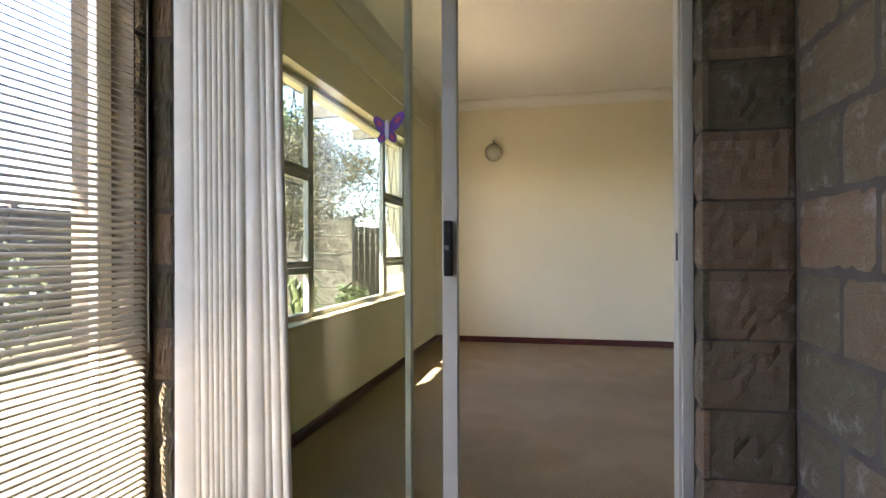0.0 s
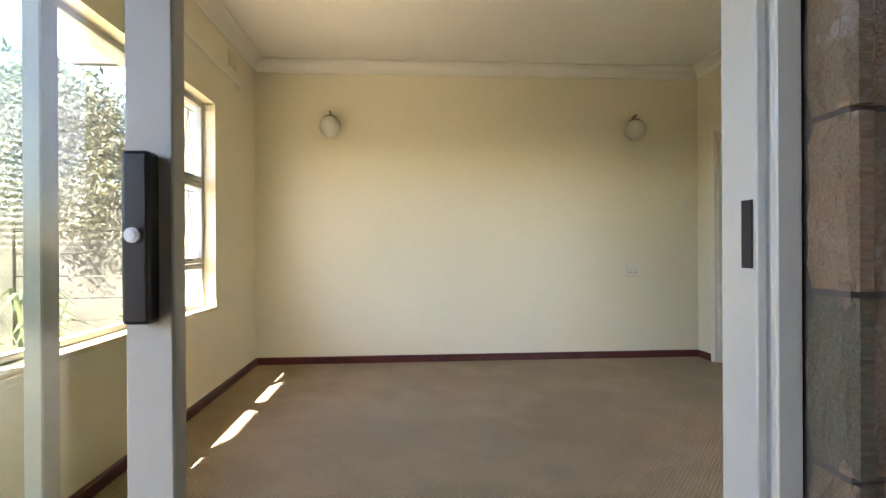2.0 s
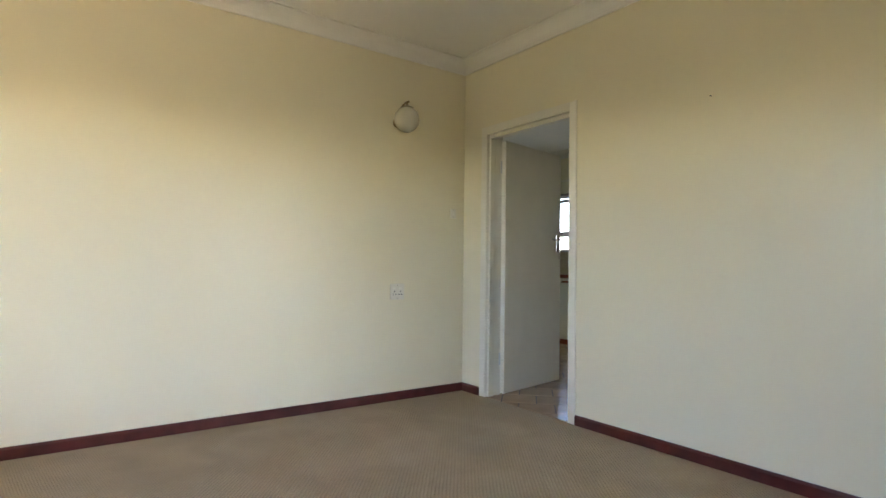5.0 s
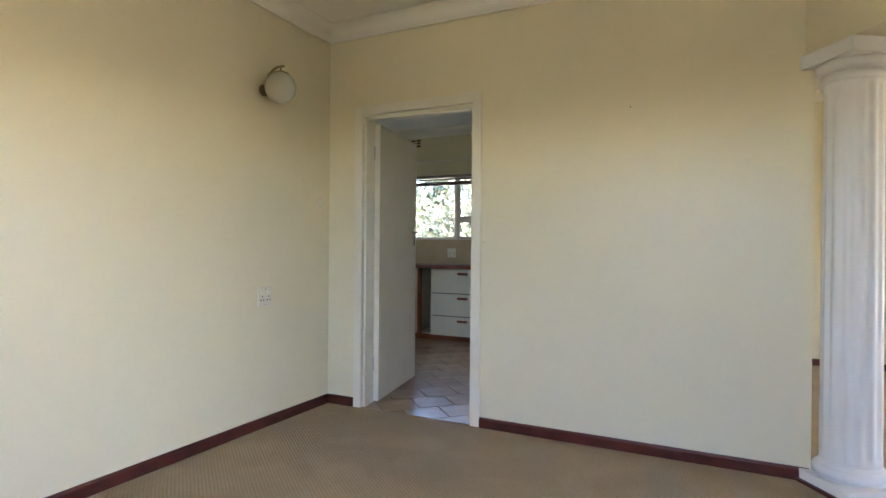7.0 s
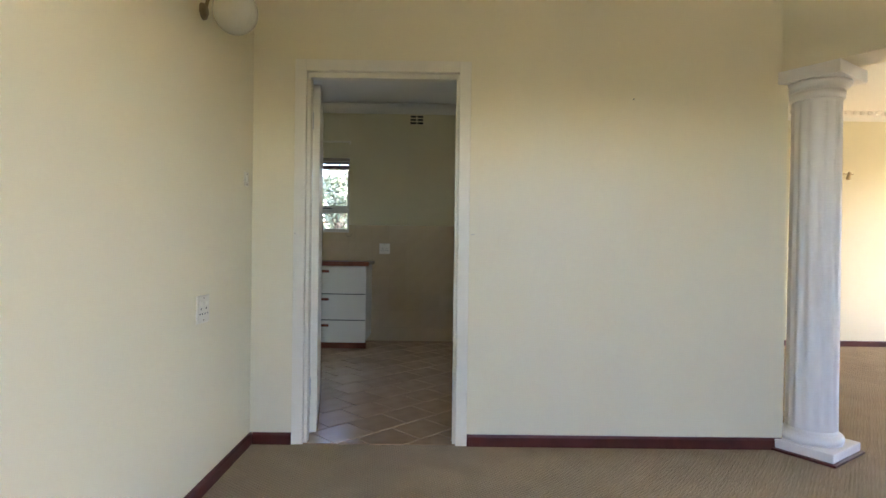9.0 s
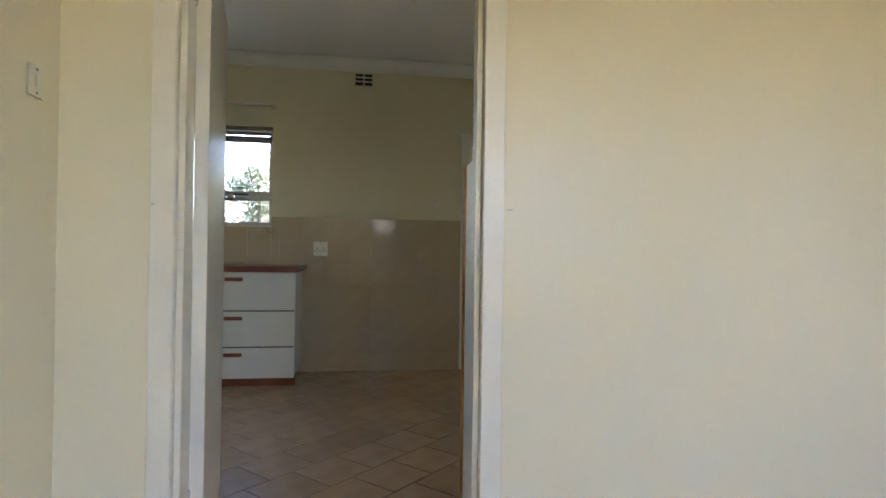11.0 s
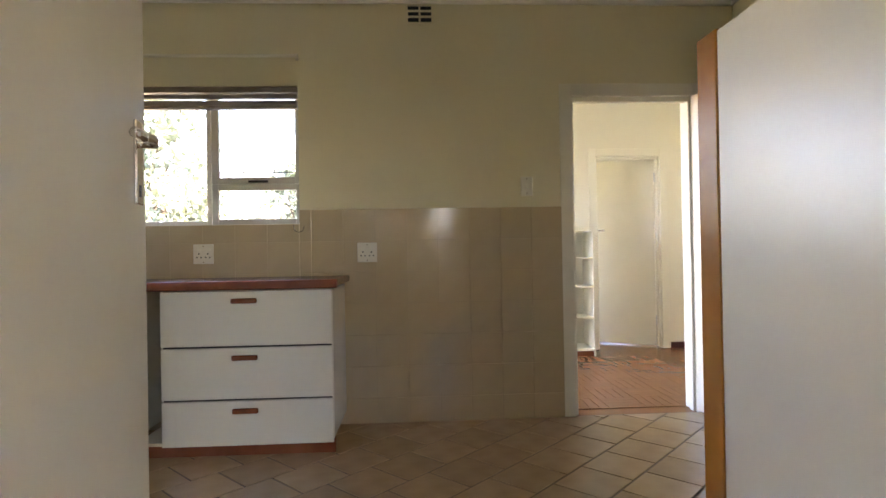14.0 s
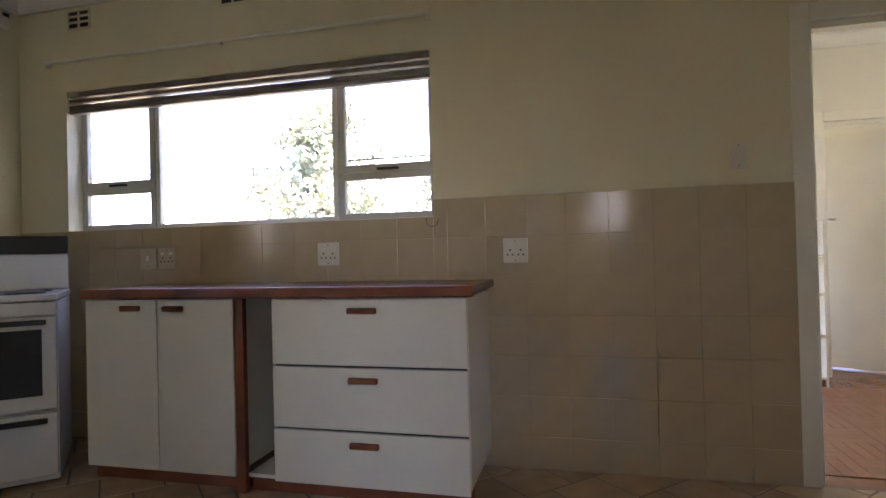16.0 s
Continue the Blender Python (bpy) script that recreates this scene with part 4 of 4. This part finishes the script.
BX, BZ = -3.252, 1.44
for nm, args, mt, yy in (("upper_wing", (0.030, 0.026, 0.040, 0.018, 0.9), PURPLE, 0), ("upper_wing", (-0.028, 0.018, 0.034, 0.016, 2.15), PURPLE, 0),
                         ("lower_wing", (0.014, -0.022, 0.024, 0.014, -1.1), PURPLE, 0), ("lower_wing", (-0.020, -0.024, 0.022, 0.013, -2.2), PURPLE, 0),
                         ("wing_spot", (0.034, 0.032, 0.014, 0.008, 0.9), PINK, 0.003), ("wing_spot", (-0.030, 0.022, 0.012, 0.007, 2.15), PINK, 0.003),
                         ("wing_spot", (0.015, -0.024, 0.009, 0.006, -1.1), PINK, 0.003), ("wing_spot", (-0.021, -0.026, 0.009, 0.006, -2.2), PINK, 0.003),
                         ("insect_body", (-0.003, 0.0, 0.007, 0.034, 0.0), PALE, 0.005)):
    part(nm, flat(bmesh.new(), [(BX + px, BZ + pz) for px, pz in oval(*args)], -4.3885 - yy), mt, bf)

# outside: ground, paving, fence, trees
gr = bmesh.new()
box(gr, -400, 400, -400, 400, -0.5, -0.12)
tagged(link("ground", gr, LAWN), "dry green garden lawn", "ground", kind="structure")
tagged(link("pavement", B(-7.0, W0 - 0.26, -12, 3, -0.119, -0.06), PAVE), "pale concrete paving along the house", "pavement", kind="structure")
# out of view; its edge is placed to narrow the sun strip on the carpet
struct("eave_fascia", B(-5.145, -5.126, -9.75, 0.75, 2.99, 3.16), BEAM, "unseen eave board placed to trim the sun strip indoors", "fascia")
struct("eave_soffit", B(-5.125, W0 - 0.252, -9.75, 0.75, 2.99, 3.02), CEIL, "white soffit under the eave", "soffit")

struct("ground_east_paving", B(K + 0.5, 12, 0.6, 8, -0.119, -0.09), PAVE, "pale paving behind the kitchen", "pavement")

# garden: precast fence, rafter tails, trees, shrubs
# panels carry the shade in their dark colour
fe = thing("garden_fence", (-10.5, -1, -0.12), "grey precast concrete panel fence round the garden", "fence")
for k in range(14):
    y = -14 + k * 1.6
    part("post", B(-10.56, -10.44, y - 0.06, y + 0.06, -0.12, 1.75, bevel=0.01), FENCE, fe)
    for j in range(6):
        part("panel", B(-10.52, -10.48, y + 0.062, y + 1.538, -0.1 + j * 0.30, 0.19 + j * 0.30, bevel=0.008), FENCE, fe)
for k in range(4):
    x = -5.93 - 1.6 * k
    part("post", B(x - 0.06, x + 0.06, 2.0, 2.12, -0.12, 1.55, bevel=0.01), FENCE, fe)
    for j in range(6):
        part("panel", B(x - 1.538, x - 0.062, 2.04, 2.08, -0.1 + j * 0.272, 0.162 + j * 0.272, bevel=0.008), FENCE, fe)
wf = thing("wooden_fence", (-5.7, 4.5, -0.12), "weathered brown upright board fence", "fence")
part("rail", B(-7.2, -4.0, 4.53, 4.57, 1.1, 1.18), BARK, wf)
for k in range(26):
    part("board", B(-7.2 + k * 0.123, -7.09 + k * 0.123, 4.50, 4.525, -0.12, 1.50 + 0.02 * math.sin(k * 5)), BARK, wf)
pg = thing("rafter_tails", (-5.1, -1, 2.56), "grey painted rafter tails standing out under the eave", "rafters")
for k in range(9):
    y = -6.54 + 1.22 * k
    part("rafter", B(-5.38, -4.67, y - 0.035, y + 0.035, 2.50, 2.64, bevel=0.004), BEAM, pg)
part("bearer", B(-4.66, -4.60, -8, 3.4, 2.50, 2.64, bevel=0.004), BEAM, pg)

POT = material("terracotta", (0.38, 0.17, 0.09), 0.8, vary=0.15, scale=12, bump=0.3)
pot = None
for px, py in ((-4.95, -3.45), (-5.05, -2.95), (-5.0, -1.5)):
    if pot is None:
        pot = thing("plant_pot", (px, py, -0.06), "round terracotta plant pot on the paving", "plant pot", "pots outside the window")
        part("pot", lathe(bmesh.new(), (px, py, -0.06), [(0.11, 0), (0.16, 0.26), (0.175, 0.26), (0.175, 0.30), (0.15, 0.30), (0.14, 0.25)], 24), POT, pot)
        bm = bmesh.new()
        rng = random.Random(5)
        for k in range(46):
            a, tip = rng.uniform(0, 6.28), rng.uniform(0.25, 0.6)
            d = Vector((math.cos(a), math.sin(a), 0)) * rng.uniform(0.08, 0.4)
            w = Vector((-math.sin(a), math.cos(a), 0)) * 0.018
            b0 = Vector((px, py, 0.2))
            m0, t0 = b0 + d * 0.5 + Vector((0, 0, tip)), b0 + d + Vector((0, 0, tip * 0.8))
            v = [bm.verts.new(q) for q in (b0 - w, b0 + w, m0 + w, m0 - w, t0)]
            bm.faces.new(v[:4]), bm.faces.new((v[3], v[2], v[4]))
        part("leaves", bm, LEAF, pot)
    else:
        copy_thing(pot, pose(px, py, -0.06))

LEAVES = {}


def leaf_clump(n, size, seed, leaf=0.06):
    key = (n, size, seed, leaf)
    if key not in LEAVES:
        rng = random.Random(seed)
        vs, fs = [], []
        for k in range(n):
            c = Vector((rng.gauss(0, 1), rng.gauss(0, 1), rng.gauss(0, 0.8))) * size * 0.45
            d = Vector((rng.uniform(-1, 1), rng.uniform(-1, 1), rng.uniform(-1, 0.6))).normalized()
            e = d.cross(Vector((rng.uniform(-1, 1), rng.uniform(-1, 1), rng.uniform(-1, 1)))).normalized()
            w = leaf * rng.uniform(0.7, 1.4)
            i = len(vs)
            vs += [c - d * w, c + e * w * 0.35, c + d * w, c - e * w * 0.35]
            fs.append((i, i + 1, i + 2, i + 3))
        me = bpy.data.meshes.new("leaf_clump")
        me.from_pydata(vs, [], fs)
        me.materials.append(LEAF)
        LEAVES[key] = me
    return LEAVES[key]


LEAF_GREY = material("grey green leaf", (0.05, 0.055, 0.035), 0.4, scale=3, tint=(0.12, 0.11, 0.075), vary=0.2)
# leaf colour lightened to imitate bright haze over the trees behind the kitchen
LEAF_HAZED = material("leaf paled for haze", (0.24, 0.29, 0.21), 0.6, scale=2, tint=(0.18, 0.22, 0.15))


def tree(name, at, height, spread, clumps, seed, label, leaves=220, leaf=0.06, low=0.35, category="tree", foliage=LEAF):
    rng = random.Random(seed)
    root = thing(name, at, label, category)
    x, y, z = at
    bm = bmesh.new()
    trunk = [Vector((x, y, z)), Vector((x + rng.uniform(-.1, .1), y + rng.uniform(-.1, .1), z + height * 0.3)), Vector((x + rng.uniform(-.2, .2), y + rng.uniform(-.2, .2), z + height * 0.6))]
    for a, b, r1, r2 in ((trunk[0], trunk[1], height * 0.025, height * 0.02), (trunk[1], trunk[2], height * 0.02, height * 0.012)):
        rod(bm, a, b, r1, 8, r2)
    tips = []
    for k in range(clumps):
        a, q = rng.uniform(0, 6.28), math.sqrt(rng.uniform(0.02, 1))
        h = rng.uniform(low, 1.0)
        env = math.sin(math.pi * min(1, max(0.08, (h - low * 0.6) / (1.05 - low * 0.6)))) ** 0.6
        tips.append(Vector((x + spread * q * env * math.cos(a), y + spread * q * env * math.sin(a), z + height * h)))
    for t in tips[:: max(1, clumps // 26)]:
        s0 = trunk[1].lerp(trunk[2], rng.random())
        rod(bm, s0, s0.lerp(t, 0.95), height * 0.007, 5, height * 0.002)
    part("trunk", bm, BARK, root)
    vs, fs = [], []
    for k, t in enumerate(tips):
        me = leaf_clump(leaves, spread * 0.32, seed * 7 + k % 5, leaf)
        i = len(vs)
        vs += [v.co + t for v in me.vertices]
        fs += [tuple(j + i for j in p.vertices) for p in me.polygons]
    me = bpy.data.meshes.new("crown")
    me.from_pydata(vs, [], fs)
    me.materials.append(foliage)
    ob = new("crown", me)
    ob.parent, ob.matrix_parent_inverse = root, world_of(root).inverted()
    return root


tree("garden_tree", (-9.2, 3.4, -0.12), 3.4, 1.5, 40, 3, "leafy dark green garden tree behind the pergola", leaf=0.07, low=0.15)
tree("garden_tree", (-9.8, 5.6, -0.12), 4.4, 2.0, 46, 4, "tall leafy garden tree near the fence", leaf=0.08)
tree("garden_tree", (-6.95, 2.45, -0.12), 3.05, 1.35, 70, 11, "grey green feathery garden tree leaning over the fence", leaves=300, leaf=0.032, low=0.5, foliage=LEAF_GREY)
tree("garden_tree", (-8.3, 4.2, -0.12), 3.4, 1.3, 46, 14, "dense dark leafed garden tree behind the fence", leaves=230, leaf=0.05, low=0.3)
tree("garden_shrub", (-5.6, 1.3, -0.12), 0.62, 0.3, 12, 12, "spiky green shrub close to the house", leaves=160, leaf=0.08, low=0.1, category="shrub")
tree("garden_shrub", (-7.3, 0.3, -0.12), 0.9, 0.7, 18, 5, "low green garden shrub", leaves=160, leaf=0.05, low=0.1, category="shrub")
tree("garden_shrub", (-8.2, -2.6, -0.12), 1.3, 1.0, 26, 6, "low green garden shrub beside the paving", leaves=160, leaf=0.05, low=0.1, category="shrub")
tree("garden_shrub", (-7.9, -5.4, -0.12), 1.6, 1.0, 26, 7, "green garden shrub before the fence", leaves=160, leaf=0.05, low=0.1, category="shrub")
tree("back_tree", (11.6, 4.6, -0.12), 4.2, 1.6, 44, 8, "tall tree behind the kitchen, leaves paled for haze", leaf=0.10, low=0.3, foliage=LEAF_HAZED)
tree("back_tree", (10.8, 1.35, -0.12), 2.9, 1.2, 34, 9, "bushy tree behind the kitchen, leaves paled for haze", leaf=0.07, low=0.1, foliage=LEAF_HAZED)

# block walls
ROUGH = []
for q in range(6):
    rng = random.Random(50 + q)
    nx, nz = 12, 7
    bm = bmesh.new()
    g = []
    for j in range(nz + 1):
        row = []
        for i in range(nx + 1):
            u, w = i / nx, j / nz
            e = min(1.0, min(i, nx - i, j, nz - j) / 1.0)
            d = (0.006 * noise.noise(Vector((u * 6 + q * 9, w * 4, 0.3))) + 0.007 * noise.noise(Vector((u * 17 + q * 5, w * 11, 4.3))) + 0.004) * e - 0.004 * (1 - e)
            row.append(bm.verts.new((u - 0.5, -d, w - 0.5)))
        g.append(row)
    for j in range(nz):
        for i in range(nx):
            bm.faces.new((g[j][i], g[j][i + 1], g[j + 1][i + 1], g[j + 1][i]))
    ring = [g[0][i] for i in range(nx + 1)] + [g[j][nx] for j in range(1, nz + 1)] + [g[nz][i] for i in range(nx - 1, -1, -1)] + [g[j][0] for j in range(nz - 1, 0, -1)]
    back = [bm.verts.new((v.co.x, 0.02, v.co.z)) for v in ring]
    for i in range(len(ring)):
        bm.faces.new((ring[i], back[i], back[(i + 1) % len(ring)], ring[(i + 1) % len(ring)]))
    me = bpy.data.meshes.new("block")
    bmesh.ops.recalc_face_normals(bm, faces=bm.faces)
    bm.to_mesh(me), bm.free()
    me.materials.append(BLOCK)
    ROUGH.append(me)


def block(parent, c, w, h, turn, k):
    ob = new("block", ROUGH[k % 6])
    ob.parent, ob.matrix_parent_inverse = parent, world_of(parent).inverted()
    ob.matrix_basis = pose(*c, 0, 0, turn) @ Matrix.Diagonal((w, 1, h, 1))
    return ob


PITCH, Z0 = 0.198, -0.21
pier = struct("pillar", B(-2.294, -2.052, -4.458, -4.27, -0.02, H), MORTAR, "rough face block pillar beside the sliding door", "pillar")
pier2 = struct("pillar_west", B(W0 + 0.001, -3.992, -4.488, -4.432, -0.02, H), MORTAR, "rough face block pillar beside the curtain", "pillar")
pe, pw = bpy.data.objects["wall_porch_east"], bpy.data.objects["wall_porch_west"]
k = 0
for c in range(16):
    z = Z0 + PITCH * (c + 0.5)
    if z + 0.09 > H:
        break
    h = PITCH - 0.007
    block(pier, (-2.1755, -4.465, z), 0.243, h, 0, k := k + 1)
    block(pier, (-2.298, -4.436, z), 0.068, h, -90, k := k + 1)
    block(pier2, (-4.034, -4.490, z), 0.080, h, 0, k := k + 1)
    block(pw, (W0 + 0.006, -4.537, z), 0.05, h, 90, k := k + 1)
    y = -4.472
    first = 0.235 if c % 2 else 0.39
    while y > -9.0:
        w = min(first, y + 9.0)
        if w > 0.05:
            block(pe, (-2.052, y - w / 2, z), w - 0.007, h, -90, k := k + 1)
        y, first = y - w, 0.39

# kitchen floor tiles
U, V = Vector((-0.7071, -0.7071)), Vector((0.7071, -0.7071))
T = 0.262
fk = bpy.data.objects["floor_kitchen"]


def clip(poly, axis, lim, keep):
    out = []
    for i, a in enumerate(poly):
        b = poly[(i + 1) % len(poly)]
        ia, ib = (a[axis] - lim) * keep >= 0, (b[axis] - lim) * keep >= 0
        if ia:
            out.append(a)
        if ia != ib:
            out.append(a.lerp(b, (lim - a[axis]) / (b[axis] - a[axis])))
    return out


full = None
for r in range(-26, 26):
    for n in range(-26, 26):
        s0, v0 = -0.453 - T * r, 3.09 + T * n + (T / 2 if r % 2 else 0)
        c = U * (s0 - T / 2) + V * (v0 + T / 2)
        e = T / 2 - 0.0042
        quad = [c + U * a * e + V * b * e for a, b in ((-1, -1), (1, -1), (1, 1), (-1, 1))]
        poly = quad
        for axis, lim, keep in ((0, 0.012, 1), (0, K - 0.001, -1), (1, -2.768, 1), (1, N - 0.001, -1)):
            poly = clip(poly, axis, lim, keep) if poly else poly
        poly = [p for i, p in enumerate(poly) if (p - poly[i - 1]).length > 1e-4] if poly else poly
        if len(poly) < 3:
            continue
        mid = sum(poly, Vector((0, 0))) / len(poly)
        if mid.x < 0.15 and not (-1.14 < mid.y < -0.283):
            continue
        whole = len(poly) == 4 and all((a - b).length < 1e-4 for a, b in zip(poly, quad))
        if whole and full:
            me = full
            at = c
        else:
            bm = bmesh.new()
            at = c if whole else mid
            top = [bm.verts.new(((p - at) * 1.0).to_3d() + Vector((0, 0, -0.001))) for p in poly]
            inn = [bm.verts.new(((p - at) * 0.975).to_3d() + Vector((0, 0, 0.0005))) for p in poly]
            m = len(poly)
            bm.faces.new(inn)
            for i in range(m):
                bm.faces.new((top[i], top[(i + 1) % m], inn[(i + 1) % m], inn[i]))
            low = [bm.verts.new(v.co + Vector((0, 0, -0.006))) for v in top]
            for i in range(m):
                bm.faces.new((low[i], low[(i + 1) % m], top[(i + 1) % m], top[i]))
            me = bpy.data.meshes.new("tile")
            bmesh.ops.recalc_face_normals(bm, faces=bm.faces)
            bm.to_mesh(me), bm.free()
            me.materials.append(TILE)
            if whole:
                full = me
        ob = new("tile", me)
        ob.parent, ob.location = fk, (at.x, at.y, 0)

# wall tiles
we = bpy.data.objects["wall_kitchen_east"]
TW, TH = 0.195, 0.195
tmeshes = {}


def wall_tile(y0, y1, z0, z1):
    w, h = round(y1 - y0, 3), round(z1 - z0, 3)
    if (w, h) not in tmeshes:
        bm = bmesh.new()
        a, b = w / 2 - 0.0006, h / 2 - 0.0006
        o = [bm.verts.new((-0.003, y, z)) for y, z in ((-a, -b), (a, -b), (a, b), (-a, b))]
        q = [bm.verts.new((0.004, y, z)) for y, z in ((-a, -b), (a, -b), (a, b), (-a, b))]
        i2 = [bm.verts.new((-0.0036, y, z)) for y, z in ((-a + .003, -b + .003), (a - .003, -b + .003), (a - .003, b - .003), (-a + .003, b - .003))]
        bm.faces.new(i2)
        for i in range(4):
            bm.faces.new((o[i], o[(i + 1) % 4], i2[(i + 1) % 4], i2[i]))
            bm.faces.new((q[i], q[(i + 1) % 4], o[(i + 1) % 4], o[i]))
        me = bpy.data.meshes.new("wall_tile")
        bmesh.ops.recalc_face_normals(bm, faces=bm.faces)
        bm.to_mesh(me), bm.free()
        me.materials.append(WTILE)
        tmeshes[w, h] = me
    ob = new("wall_tile", tmeshes[w, h])
    ob.parent = we
    ob.matrix_basis = pose(K - 0.0075, (y0 + y1) / 2, (z0 + z1) / 2, 0, random.uniform(-0.18, 0.18), random.uniform(-0.18, 0.18))


link("tile_bed", B(K - 0.0045, K - 0.0005, -1.63, -0.004, 0.0, 1.323), WGROUT, we, "light grout bed")
link("tile_bed", B(K - 0.0045, K - 0.0005, -0.003, N - 0.002, 0.0, 1.236), WGROUT, we, "light grout bed")
rows = int(1.325 / TH) + 1
for r in range(rows):
    z1 = 1.325 - r * TH
    z0 = max(0.0, z1 - TH)
    y = -1.632
    while y < N - 0.01:
        ya, yb = y, min(y + TW, N - 0.002)
        top = z1
        if yb > 0.001 and ya < 0:
            yb = 0.0
        if ya >= 0:
            top = min(z1, 1.238)
        hidden = ya > -0.25 and top < 0.86 and yb < 2.3
        if not hidden and top - z0 > 0.01:
            wall_tile(ya, yb, z0, top)
        y = yb

# passage parquet, laid in baskets
fh = bpy.data.objects["floor_hall"]
bm = B(-0.1245, 0.1245, -0.0304, 0.0304, -0.004, 0.0, bevel=0.0006)
me = bpy.data.meshes.new("parquet_strip")
bm.to_mesh(me), bm.free()
me.materials.append(PARQUET)
for i in range(8):
    for j in range(10):
        cx, cy = K + 0.15 + 0.125 + i * 0.25, -1.35 - j * 0.25
        for q in range(4):
            d = -0.09375 + q * 0.0625
            if (i + j) % 2 and cx + d > 5.5:
                continue
            ob = new("parquet_strip", me)
            ob.parent = fh
            ob.matrix_basis = pose(cx + (d if (i + j) % 2 else 0), cy + (0 if (i + j) % 2 else d), 0.0, 0, 0, 90 if (i + j) % 2 else 0)
